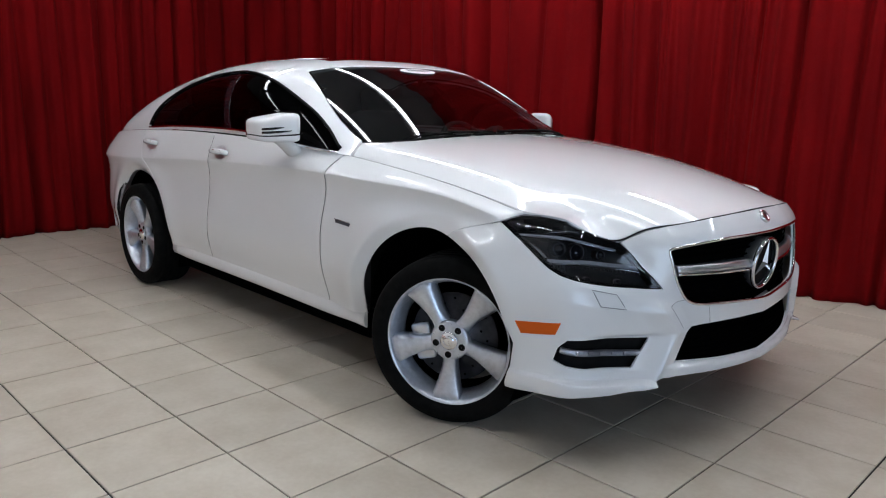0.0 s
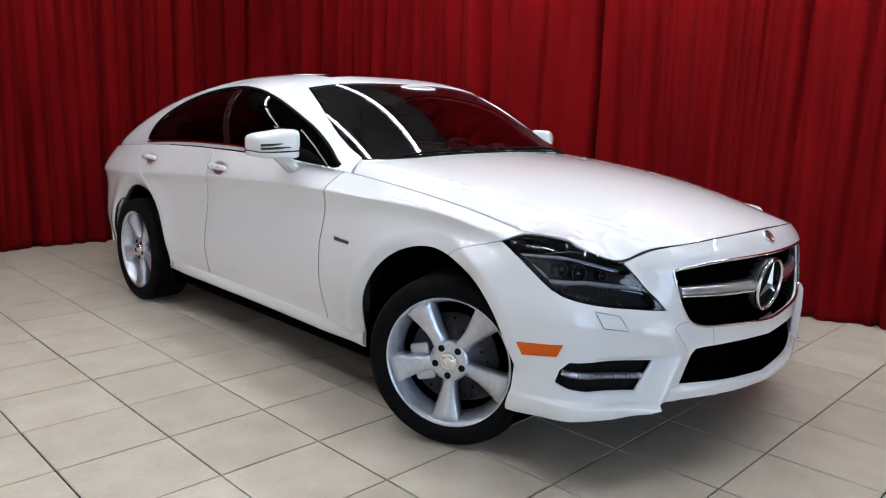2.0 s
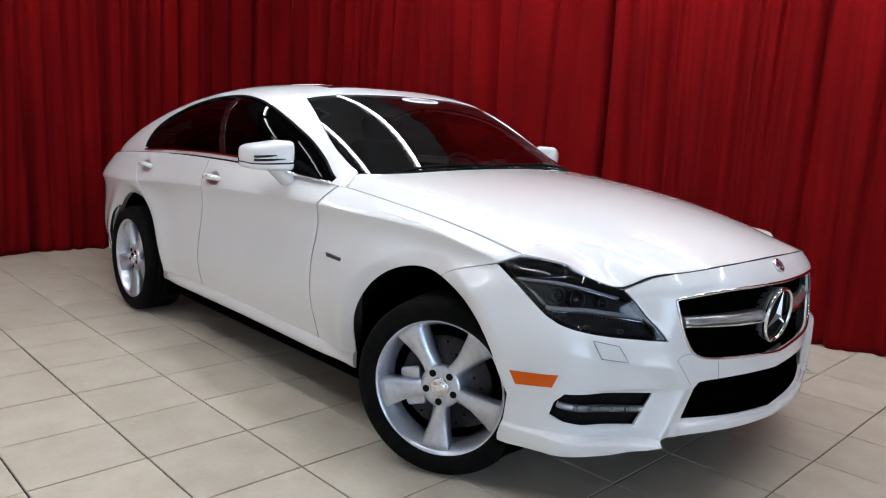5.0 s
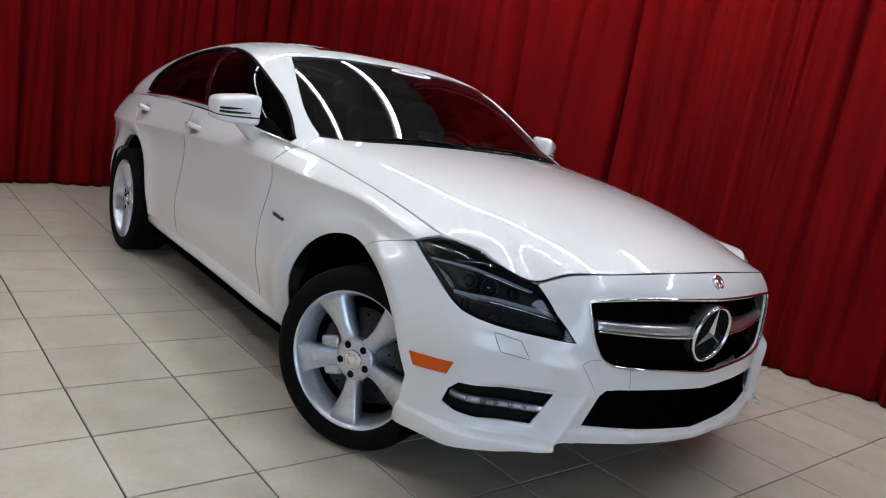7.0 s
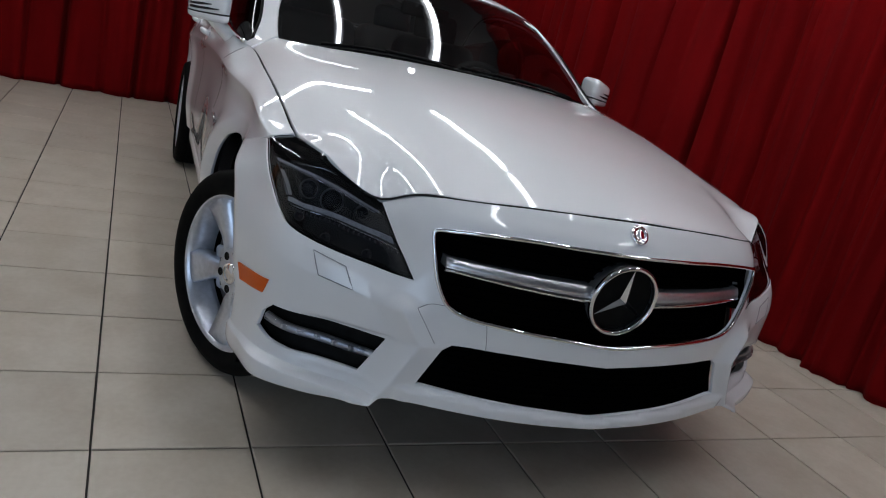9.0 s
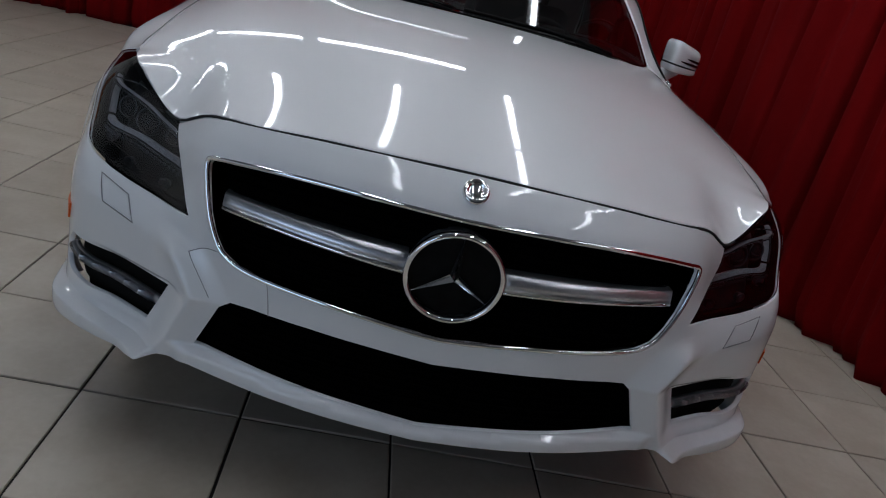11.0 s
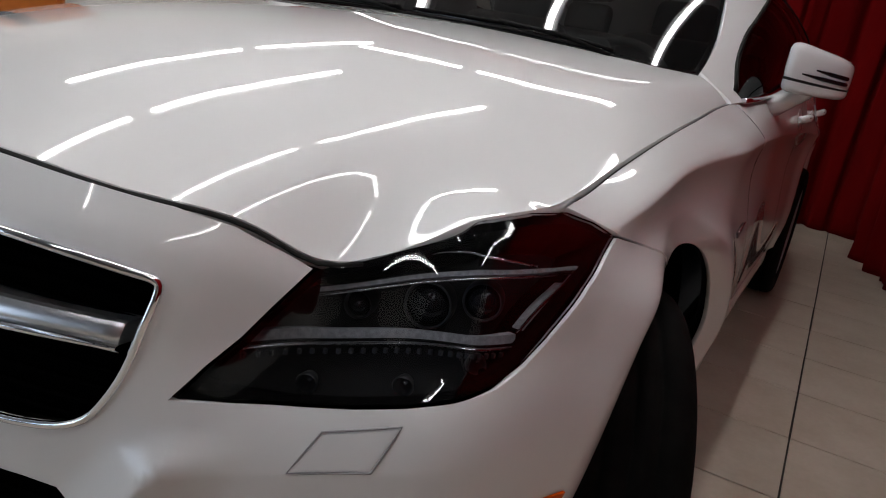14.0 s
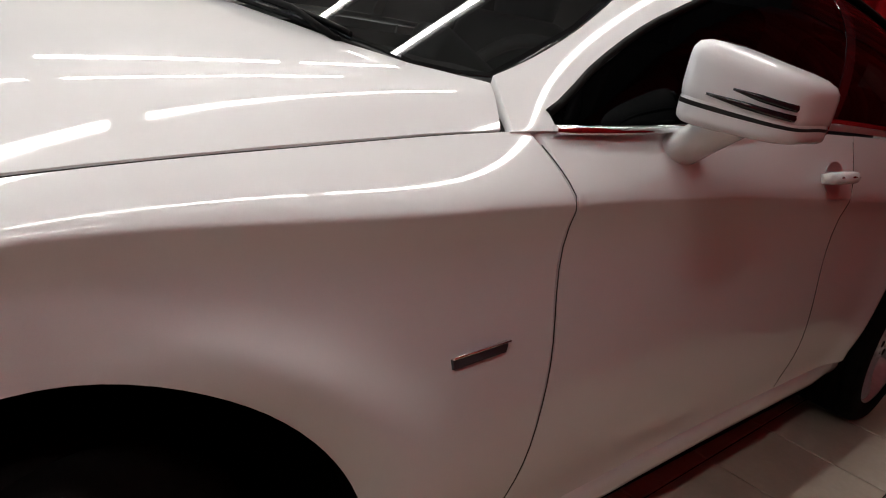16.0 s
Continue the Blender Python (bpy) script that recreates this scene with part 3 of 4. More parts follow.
GRILLE = [(0, .779), (.15, .780), (.295, .779), (.42, .771), (.50, .761), (.530, .755), (.537, .743), (.527, .705), (.510, .65), (.490, .61), (.467, .580), (.43, .562), (.38, .554), (.33, .551), (.16, .540), (0, .528)]
INTAKE = [(0, .468), (.13, .475), (.258, .480), (.385, .480), (.430, .477), (.452, .461), (.496, .360), (.277, .345), (.13, .335), (0, .324)]
POCKET = [(.60, .449), (.75, .455), (.90, .456), (.93, .43), (.945, .385), (.90, .366), (.83, .354), (.655, .346)]
u_arch = lambda pts: [(float(u_of_x(x)), z) for x, z in pts]
SEAM_F = [(.225, .824), (.18, .812), (.13, .799), (.075, .783), (.03, .766)]


def front_arch(a0, a1, n):
    return [arc(ARCH_F, R_ARCH - .009 * math.exp(-((a - 72) / 18) ** 2), a, a, 1)[0] for a in np.linspace(a0, a1, n + 1)]


ARCH_EDGE = SEAM_F[1:] + front_arch(78, 20, 16) + [(.334, .42), (.322, .33), (.303, .27), (.30, .248)]
BOTTOM = [(.95, .262), (.75, .268), (.64, .282), (.60, .295), (.572, .306), (.5, .308), (.28, .302), (0, .290)]
bumper_half = SHUT + LAMP_IN[1:] + LAMP_LOW[1:] + u_arch(ARCH_EDGE) + BOTTOM
pocket_l = [(-a, b) for a, b in POCKET]
def bands(pts, d, n=6):
    """Two lines, each side of an edge in the sheet, and their mirror images."""
    out = []
    for k in (-d, d):
        l = [(float(u_of_w(w)) + k * (1 if abs(pts[0][1] - pts[-1][1]) > .15 else 0), z + k * (0 if abs(pts[0][1] - pts[-1][1]) > .15 else 1)) for w, z in pts]
        out += [l, [(-u, z) for u, z in l]]
    return out


edge_w = np.arange(.572, .90, .01)
ridge_z = np.arange(.292, .538, .01)
folds = bands([(w, float(crest_z(w))) for w in edge_w], .0035) + bands([(w, float(ledge_z(w)) + .003) for w in edge_w], .001)
folds += bands([(w, float(ledge_z(w)) - .009) for w in edge_w], .001) + bands([(float(ridge_w(z)), z) for z in ridge_z], .0035)
part("front_bumper", sheet("front_bumper", mirrored(bumper_half), nose, .0095, PAINT, [mirrored(GRILLE), mirrored(INTAKE), POCKET, pocket_l], rim=.012, gap=.002, lines=folds), PAINT, car, "white sculpted front bumper with open intakes")
for pts in ([(.467, .577), (.505, .575), (.535, .56)], [(.535, .56), (.505, .52), (.475, .478)], [(.36, .552), (.352, .52), (.345, .479)]):
    part("panel_seam", tube([tuple(p) for p in on(nose, smooth_line(pts, 5), -.0002, side=-1)], .0010, 5), STEEL, car)

# grille
grille = part("grille", sheet("grille", mirrored(GRILLE), nose, .03, SHADE_BLACK, rim=0, gap=-.022, lift=-.05), SHADE_BLACK, car, "black mesh grille with chrome surround")
GL = smooth_line(mirrored(GRILLE), 3, True)
part("grille_surround", tube([tuple(p) for p in on(nose, GL, .001)], .0052, 8, True, up=(1, 0, 0)), CHROME, grille, "thin chrome surround")
for k in range(9):
    z = .555 + k * .0235
    pts = [tuple(p) for p in on(nose, [(u, z - .012 * abs(u)) for u in np.linspace(-.46 - .006 * k, .46 + .006 * k, 24)], -.042)]
    part("grille_rib", tube(pts, .0035, 6, up=(1, 0, 0)), SHADE_BLACK, grille)
for sd in (-1, 1):
    us = np.linspace(.097, .487, 18)
    for nm, mt, prof in (("grille_blade", SATIN, [(-.004, 1.0), (.002, .92), (.010, .3), (.013, -.22), (-.03, -.25), (-.03, 1.0)]),
                         ("blade_trim", CHROME, [(.0135, -.26), (.0175, -.36), (.0175, -.5), (.010, -.75), (-.002, -1.0), (-.03, -1.0), (-.03, -.26)])):
        bm = bmesh.new()
        rings = []
        for u in us:
            h = .027 - .007 * (u / .487)
            c = .655 + .018 * (u / .487)
            base = [on(nose, [(u, c + h * b)], 0)[0] for _, b in prof]
            rings.append([bm.verts.new((p[0] - .024 + d * (1 - .35 * u), sd * p[1], p[2])) for p, (d, _) in zip(base, prof)])
        for a, b in zip(rings, rings[1:]):
            for i in range(len(prof)):
                bm.faces.new((a[i], a[(i + 1) % len(prof)], b[(i + 1) % len(prof)], b[i])).smooth = i in (1, 2)
        bm.faces.new(rings[0])
        bm.faces.new(rings[-1])
        bmesh.ops.recalc_face_normals(bm, faces=bm.faces)
        part(nm, bm, mt, grille, "chrome strip" if mt is CHROME else "satin silver grille blade")

# round emblem
EMB = Matrix.Translation((.781, 0, .657)) @ Matrix.Scale(1.05, 4) @ pose(0, 0, 0, 0, 0, -90) @ pose(0, 0, 0, -6, 0, 0)
emblem = part("grille_emblem", lathe([(.089, .010), (.094, .004), (.0955, -.002), (.092, -.012), (.085, -.04), (.08, -.05)], 56), SATIN, car, "large round silver emblem with three arms")
emblem.matrix_basis = EMB
r = part("ring", lathe([(.0835, .004), (.086, .013), (.091, .016), (.0958, .012), (.0965, .003), (.092, -.004)], 56, True), CHROME, emblem, "chrome ring")
bm = bmesh.new()
bmesh.ops.create_circle(bm, cap_ends=True, segments=48, radius=.086, matrix=pose(0, -.004, 0, 90, 0, 0))
part("backing", bm, BLACK, emblem)
bm = bmesh.new()
top_v = bm.verts.new((0, .019, 0))
ring_v = []
for k in range(6):
    a = math.radians(90 + 60 * k)
    rr = .086 if k % 2 == 0 else .011
    ring_v.append(bm.verts.new((rr * math.cos(a), .008 if k % 2 == 0 else .004, rr * math.sin(a))))
for k in range(6):
    bm.faces.new((top_v, ring_v[k], ring_v[(k + 1) % 6]))
bm.faces.new(ring_v)
bmesh.ops.recalc_face_normals(bm, faces=bm.faces)
part("star", bm, CHROME, emblem, "three bevelled chrome arms")
bp_ = on(nose, [(1e-4, .829)], .002)[0]
badge = part("nose_badge", lathe([(.0, .006), (.012, .006), (.0155, .004), (.016, .007), (.024, .0075), (.0265, .004), (.0265, -.004)], 32), CHROME, car, "small round chrome badge")
badge.matrix_basis = Matrix.Translation((bp_[0], 0, bp_[2])) @ pose(0, 0, 0, 0, 0, -90) @ pose(0, 0, 0, 38, 0, 0)
part("badge_field", lathe([(.0165, .0055), (.0235, .0055)], 32), INK, badge)

# lower intake
intake = part("lower_intake", sheet("lower_intake", mirrored(INTAKE), nose, .03, SHADE_BLACK, rim=0, gap=-.014, lift=-.034), SHADE_BLACK, car, "black mesh lower intake")
for k in range(7):
    z = .345 + k * .018
    part("intake_rib", tube([tuple(p) for p in on(nose, [(u, z) for u in np.linspace(-.44, .44, 22)], -.026)], .003, 6, up=(1, 0, 0)), SHADE_BLACK, intake)

# lamps in the bumper
for sd in (-1, 1):
    pocket = part("lamp_pocket", sheet("lamp_pocket", POCKET, skin, .03, BLACK, rim=0, gap=-.014, lift=-.034, side=sd), BLACK, car, "black recess for the running light")
    path = smooth_line([(.617, .394), (.70, .397), (.80, .404), (.88, .412), (.925, .420)], 5)
    base = on(skin, path, -.014, side=sd)
    drl = part("running_light", tube([tuple(p) for p in base], [.012 - .004 * abs(i / (len(base) - 1) - .4) for i in range(len(base))], 10, squash=1.0, up=(1, 0, 0)), SATIN, car, "satin silver daytime running light bar")
    part("light_lens", tube([tuple(p) for p in on(skin, path[2:-1], -.007, side=sd)], .010, 10, up=(1, 0, 0)), LENS, drl)
    for k in range(5):
        q = on(skin, [(.68 + .045 * k, .397 + .0035 * k)], -.006, side=sd)[0]
        part("light_cell", box(q[0] - .006, q[0] + .006, q[1] - .009, q[1] + .009, q[2] - .006, q[2] + .006, .002), SATIN, drl)
    part("side_marker", sheet("side_marker", [(1.085, .503), (.925, .517), (.942, .476), (1.062, .463)], skin, .02, AMBER, lift=.004, rim=.008, side=sd), AMBER, car, "orange side marker lamp")
    WASH = [(.732, .609), (.821, .628), (.793, .574), (.700, .559)]
    part("washer_cover", sheet("washer_cover", WASH, skin, .012, PAINT, lift=.0015, rim=.004, gap=.003, side=sd), PAINT, car, "white headlamp washer cover")
    part("panel_seam", tube([tuple(p) for p in on(skin, [tuple(v) for v in dense(WASH, .02)], .0008, side=sd)], .0014, 5, True), STEEL, car)

# headlamps
LAMP = LAMP_TOP[:-1] + LAMP_IN[:-1] + LAMP_LOW[:-1]
for sd in (-1, 1):
    lamp = part("headlamp", sheet("headlamp", LAMP, skin, .03, LAMPBLACK, rim=0, gap=.012, lift=-.075, side=sd), LAMPBLACK, car, "dark headlamp with light strips under clear cover")
    bez = shrink(dense(LAMP, .02), .013)
    part("bezel", sheet("bezel", LAMP, skin, .02, SHADE_BLACK, [list(map(tuple, bez))], rim=.07, gap=.002, lift=-.008, side=sd), SHADE_BLACK, lamp)
    part("lens", sheet("lens", LAMP, skin, .02, LENS, rim=.003, gap=.003, lift=-.001, side=sd), LENS, lamp, "clear glossy lens").visible_shadow = False
    brow = smooth_line([(.705, .752), (.80, .778), (.90, .795), (1.0, .804), (1.08, .803), (1.13, .797)], 5)
    part("light_strip", sheet("light_strip", [tuple(v) for v in [(u, z + .0028) for u, z in brow] + [(u, z - .0028) for u, z in brow[::-1]]], skin, .012, GUIDE, lift=-.026, rim=.012, side=sd), GUIDE, lamp, "slim grey light guide")
    part("strip_edge", tube([tuple(p) for p in on(skin, [(u, z - .0075) for u, z in brow], -.024, side=sd)], .0018, 6), CHROME, lamp)
    part("strip_edge", tube([tuple(p) for p in on(skin, smooth_line([(.72, .800 - .018), (.80, .800), (.88, .814), (.97, .815), (1.03, .808)], 5), -.016, side=sd)], .0016, 6), CHROME, lamp)
    hook = smooth_line([(1.125, .794), (1.085, .772), (1.045, .748), (1.012, .724)], 5)
    part("light_strip", sheet("light_strip", [tuple(v) for v in [(u + .007, z - .002) for u, z in hook] + [(u - .006, z + .002) for u, z in hook[::-1]]], skin, .012, GUIDE, lift=-.032, rim=.014, side=sd), GUIDE, lamp, "grey corner of the light guide")
    for k, d in enumerate((.0145, -.013)):
        part("strip_edge", tube([tuple(p) for p in on(skin, [(u + d, z) for u, z in hook], -.028, side=sd)], .0020, 6), CHROME, lamp)
    mid_ = smooth_line([(.622, .684), (.70, .699), (.78, .711), (.86, .719), (.94, .720), (1.0, .717)], 5)
    part("light_strip", sheet("light_strip", [tuple(v) for v in [(u, z + .0048) for u, z in mid_] + [(u, z - .0048) for u, z in mid_[::-1]]], skin, .012, GUIDE, lift=-.032, rim=.014, side=sd), GUIDE, lamp, "broad pale light guide")
    part("strip_edge", tube([tuple(p) for p in on(skin, [(u, z - .0095) for u, z in mid_], -.029, side=sd)], .0022, 6), CHROME, lamp)
    for k in range(26):                                     # fine teeth under the broad guide
        u = .632 + k * .0142
        z = float(np.interp(u, [v[0] for v in mid_], [v[1] for v in mid_])) - .016
        q = on(skin, [(u, z)], -.030, side=sd)[0]
        part("tooth", box(q[0] - .0022, q[0] + .0022, q[1] - .0022, q[1] + .0022, q[2] - .003, q[2] + .003), DISC, lamp)
    for uu, zz, rr in ((.838, .752, .027), (.942, .765, .022), (.745, .738, .016)):
        q = on(skin, [(uu, zz)], -.055, side=sd)[0]
        pr = part("projector", lathe([(rr * 1.12, .004), (rr * 1.18, -.004), (rr * 1.15, -.03)], 28), LAMPBLACK, lamp)
        d = on(skin, [(uu, zz)], 0, side=sd)[0] - q
        d = Vector(d).normalized() * .35 + Vector((1, .2 * sd, 0)).normalized() * .65
        pr.matrix_basis = Matrix.Translation(q) @ d.to_track_quat("Y", "Z").to_matrix().to_4x4()
        part("glass_eye", lathe([(rr * .02, .013), (rr * .35, .0115), (rr * .7, .006), (rr * .92, -.002), (rr * .98, -.006)], 28), GLOSSBLACK, pr, "dark glass projector lens")
        part("trim_ring", lathe([(rr * 1.0, .002), (rr * 1.06, .006), (rr * 1.12, .003)], 28), DISC, pr)
    for uu, zz in ((.70, .657), (.815, .672), (.93, .696)):          # small lamps in the dark lower bowl
        q = on(skin, [(uu, zz)], -.042, side=sd)[0]
        bowl = part("led_bowl", lathe([(.0125, .004), (.0135, .002), (.009, -.012), (.002, -.014)], 18), DISC, lamp)
        bowl.matrix_basis = Matrix.Translation(q) @ Vector((1, .35 * sd, -.1)).to_track_quat("Y", "Z").to_matrix().to_4x4()
        part("led", lathe([(.0035, -.008), (.0028, -.004), (.0003, -.003)], 10), CHROME, bowl)

# bonnet
front = [(float(lip_x(w)), w) for w in (0, .1, .2, .3, .38, .44, .49, .53, .56, .585, .61, .635, .655, .675, .697, .715, .73, .745, .761, .775, .786)]
edge = [(x, float(bon_w(x)) - .001) for x in (.33, .3, .25, .2, .15, .098, 0, -.139, -.28, -.406, -.55, -.688)]
back = [(-.742, .730), (-.70, .700), (-.65, .650), (-.608, .55), (-.58, .38), (-.562, .18), (-.555, 0)]
half = front + edge + back
part("bonnet", sheet("bonnet", half + [(x, -w) for x, w in half[::-1][1:-1]], bonnet, .018, PAINT, gap=.0018, rim=.02, centre=(0, 0, -6)), PAINT, car, "long white bonnet with two raised folds")

part("bonnet_seal", tube([(float(lip_x(abs(w))) + .001, w, float(lip_z(abs(w))) - .003) for w in np.linspace(-.655, .655, 70)], .0032, 6), SEAM, car)

# wings, doors, rear
wing = along(belt, .300, -.735, 24) + [(-.742, .978), (-.765, .90), (-.777, .7), (-.765, .5), (-.75, .335), (-.494, .33)] + front_arch(182, 78, 30) + SEAM_F[::-1]
crease_line = [(float(u_of_x(x)), float(crease(x))) for x in np.arange(.30, -3.7, -.012)]
shoulder = [[(float(u_of_x(x)), float(crease(x) + f * (belt(x) - crease(x)))) for x in np.arange(.27, -.74, -.012)] for f in (.3, .4, .5, .6, .7, .8, .88, .95)]
crease_pair = [[(u, z + k) for u, z in crease_line] for k in (-.004, -.0015, .0015, .004)]
both("front_wing", xz(wing), skin, .012, PAINT, gap=.0015, lines=crease_pair + shoulder + [xz(arc(ARCH_F, R_ARCH + .052, 178, 80, 60))])
fd = along(belt, -.748, -1.85, 16) + [(-1.86, .95), (-1.905, .7), (-1.93, .5), (-1.92, .335), (-.755, .335), (-.77, .5), (-.782, .7), (-.771, .90)]
both("front_door", xz(fd), skin, .02, PAINT, gap=.002, lines=crease_pair)
rd = along(belt, -1.855, -2.80, 16) + [(-2.80, .93), (-2.74, .84), (-2.62, .75)] + arc(ARCH_R, R_ARCH + .055, 42, 6, 8) + [(-2.425, .335), (-1.925, .335), (-1.935, .5), (-1.91, .7), (-1.865, .95)]
both("rear_door", xz(rd), skin, .02, PAINT, gap=.0015, lines=crease_pair)
quarter = along(belt, -2.805, -3.70, 16) + [(-3.70, .45), (-3.5, .28), (-3.28, .27)] + arc(ARCH_R, R_ARCH, 190, 0, 40) + [(-2.425, .34)] + arc(ARCH_R, R_ARCH + .053, 6, 42, 8) + [(-2.624, .75), (-2.744, .84), (-2.804, .93)]
both("rear_quarter", xz(quarter), skin, .022, PAINT, gap=.0015, lines=crease_pair)
rb = along(belt, -3.70, -4.1, 5) + [(-4.189, .9), (-4.189, .3), (-4.1, .26), (-3.70, .26)]
both("rear_bumper", xz(rb), skin, .04, PAINT)
bm = bmesh.new()
cols = []
for x in np.linspace(-3.66, -4.17, 12):
    half_w = float(plan_w(float(u_of_x(x)))) - .13
    top_z = float(belt(x)) + .045
    cols.append([bm.verts.new((float(x), half_w * k, top_z - .05 * abs(k) ** 2.5)) for k in np.linspace(-1, 1, 21)])
for a, b in zip(cols, cols[1:]):
    for i in range(20):
        bm.faces.new((a[i], a[i + 1], b[i + 1], b[i])).smooth = True
bmesh.ops.solidify(bm, geom=bm.faces[:], thickness=.02)
bmesh.ops.recalc_face_normals(bm, faces=bm.faces)
part("boot_lid", bm, PAINT, car, "white boot lid")

for sd in (-1, 1):
    for line in (along(lambda x: belt(x) - .001, .27, -.69, 40), smooth_line([(-.745, .975), (-.768, .90), (-.7795, .7), (-.7675, .5), (-.752, .338)], 6), smooth_line([(-1.8525, 1.02), (-1.8625, .95), (-1.9075, .7), (-1.9325, .5), (-1.9225, .338)], 6)):
        part("panel_joint", tube([tuple(p) for p in on(skin, [(float(u_of_x(x)), z) for x, z in line], -.0006, side=sd)], .0009, 6), SEAM, car)

# dark inside of the shell, seen in the joints and wheel wells
inner = [(.20, .77)] + along(lambda x: belt(x) - .02, .15, -3.6, 30) + [(-3.6, .40)] + arc(ARCH_R, R_ARCH + .012, 175, 0, 30) + [(-2.44, .34), (-.48, .34)] + arc(ARCH_F, R_ARCH + .012, 180, 66, 30)
both("inner_panel", xz(inner), skin, .04, SEAM, lift=-.042, rim=0)
# wheel well liners, their deep shade put into the black
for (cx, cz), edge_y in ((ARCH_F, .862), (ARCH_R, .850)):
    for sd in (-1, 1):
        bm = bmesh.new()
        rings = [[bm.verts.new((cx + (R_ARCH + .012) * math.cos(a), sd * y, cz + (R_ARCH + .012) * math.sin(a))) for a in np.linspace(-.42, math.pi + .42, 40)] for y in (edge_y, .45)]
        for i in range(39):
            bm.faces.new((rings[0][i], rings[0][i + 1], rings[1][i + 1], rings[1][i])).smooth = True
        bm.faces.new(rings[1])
        part("wheel_liner", bm, SHADE_BLACK, car)
part("underbody", box(-3.6, .42, -.60, .60, .17, .26, .02), SHADE_BLACK, car, "black underbody")
# tray and pan are added to block light and darken the floor below
part("undertray", box(.40, .64, -.50, .50, .296, .33, .01), SHADE_BLACK, car, "black plate under the nose, added to deepen the floor shadow")
part("floor_pan", box(-2.44, -.52, -.86, .86, .20, .27, .02), SHADE_BLACK, car, "black floor pan between the wheels, added to deepen the floor shadow")
part("bulkhead", box(-.62, -.52, -.78, .78, .25, .96, .01), SEAM, car)
part("radiator", box(.50, .56, -.50, .50, .26, .80, .01), SEAM, car)

# sills
for sd in (-1, 1):
    prof = [(-.006, .340), (.002, .333), (.006, .318), (.007, .296), (.002, .278), (-.012, .268), (-.05, .266), (-.05, .346)]
    bm = bmesh.new()
    rings = []
    for x in np.linspace(-2.455, -.503, 30):
        y0 = float(on(skin, [(float(u_of_x(min(max(x, -2.2), -.80))), .345)], 0)[0][1]) - .010 * float(sm(-.80, -.50, x)) - .010 * float(sm(2.2, 2.45, -x))
        thin = float(sm(.50, .62, -x))
        rings.append([bm.verts.new((float(x), sd * (y0 + dy * (.25 + .75 * thin if dy < -.01 else 1)), z)) for dy, z in prof])
    for a, b in zip(rings, rings[1:]):
        for i in range(len(prof)):
            bm.faces.new((a[i], a[(i + 1) % 8], b[(i + 1) % 8], b[i])).smooth = i < 6
    bm.faces.new(rings[0])
    bm.faces.new(rings[-1])
    bmesh.ops.recalc_face_normals(bm, faces=bm.faces)
    part("side_skirt", bm, PAINT, car, "white side skirt")

# cabin
WS = [(-.555, 0), (-.562, .18), (-.58, .38), (-.608, .55), (-.65, .650), (-.70, .700), (-.745, .728), (-.93, .716), (-1.14, .671), (-1.346, .614), (-1.30, .42), (-1.272, .2), (-1.265, 0)]


def ang(pts):
    return [(x, float(cab_w_angle(x, w))) for x, w in pts]


def angz(pts):
    return [(x, float(cab_z_angle(x, z))) for x, z in pts]


def twin(h):
    return h + [(x, -a) for x, a in h[::-1] if abs(a) > 1e-6]


ws_half = ang(WS)


def screen_terms(x, w):
    return np.stack([x ** 0, x, x * x, x ** 3, w * w, w * w * x, w * w * x * x, w ** 4], -1)


edge_pts = dense([(x, a) for x, a in ws_half], .02)[:-8]
edge_at = cabin(edge_pts)
SCREEN = np.linalg.lstsq(screen_terms(edge_at[:, 0], edge_at[:, 1]), edge_at[:, 2], rcond=None)[0]


def screen(q):
    """The windscreen: one smooth shallow curve between the pillars."""
    return np.c_[q[:, 0], q[:, 1], screen_terms(q[:, 0], q[:, 1]) @ SCREEN]


ws_flat = WS + [(x, -w) for x, w in WS[::-1] if w]
WIN = [(-.785, 1.014), (-.90, 1.078), (-1.037, 1.154), (-1.18, 1.219), (-1.32, 1.273), (-1.46, 1.314), (-1.607, 1.343), (-1.75, 1.359), (-1.864, 1.365), (-2.035, 1.356), (-2.2, 1.331), (-2.36, 1.290), (-2.52, 1.230), (-2.66, 1.155), (-2.775, 1.045)]
HALF_PI = math.pi / 2
side_win = angz(WIN) + [(x, HALF_PI - .012) for x in np.linspace(-2.78, -.78, 22)]
rear_half = ang([(-2.72, 0), (-2.74, .3), (-2.82, .52), (-3.25, .56), (-3.46, .50), (-3.52, .3), (-3.53, 0)])
sun_half = ang([(-1.42, 0), (-1.43, .42), (-1.80, .43), (-1.81, 0)])
roof_out = ws_half[6:] + [(x, -a) for x, a in ws_half[6:-1][::-1]] + [(-.722, -1.22), (-.696, -1.569), (-3.70, -1.569), (-3.70, 1.569), (-.696, 1.569), (-.722, 1.22)]
part("roof", sheet("roof", roof_out, cabin, .025, PAINT, [side_win, [(x, -a) for x, a in side_win], twin(rear_half), twin(sun_half)], rim=.02, centre=CAB), PAINT, car, "white arched roof with pillars")
part("windscreen", sheet("windscreen", ws_flat, screen, .035, GLASS, rim=.004, gap=.004, lift=-.004, centre=CAB), GLASS, car, "dark raked windscreen").visible_shadow = False
part("rear_window", sheet("rear_window", twin(rear_half), cabin, .05, TINTED, rim=.004, gap=.004, lift=-.004, centre=CAB), TINTED, car)
part("sunroof", sheet("sunroof", twin(sun_half), cabin, .05, GLOSSBLACK, rim=.01, gap=.003, lift=-.004, centre=CAB), GLOSSBLACK, car, "black glass sunroof panel")
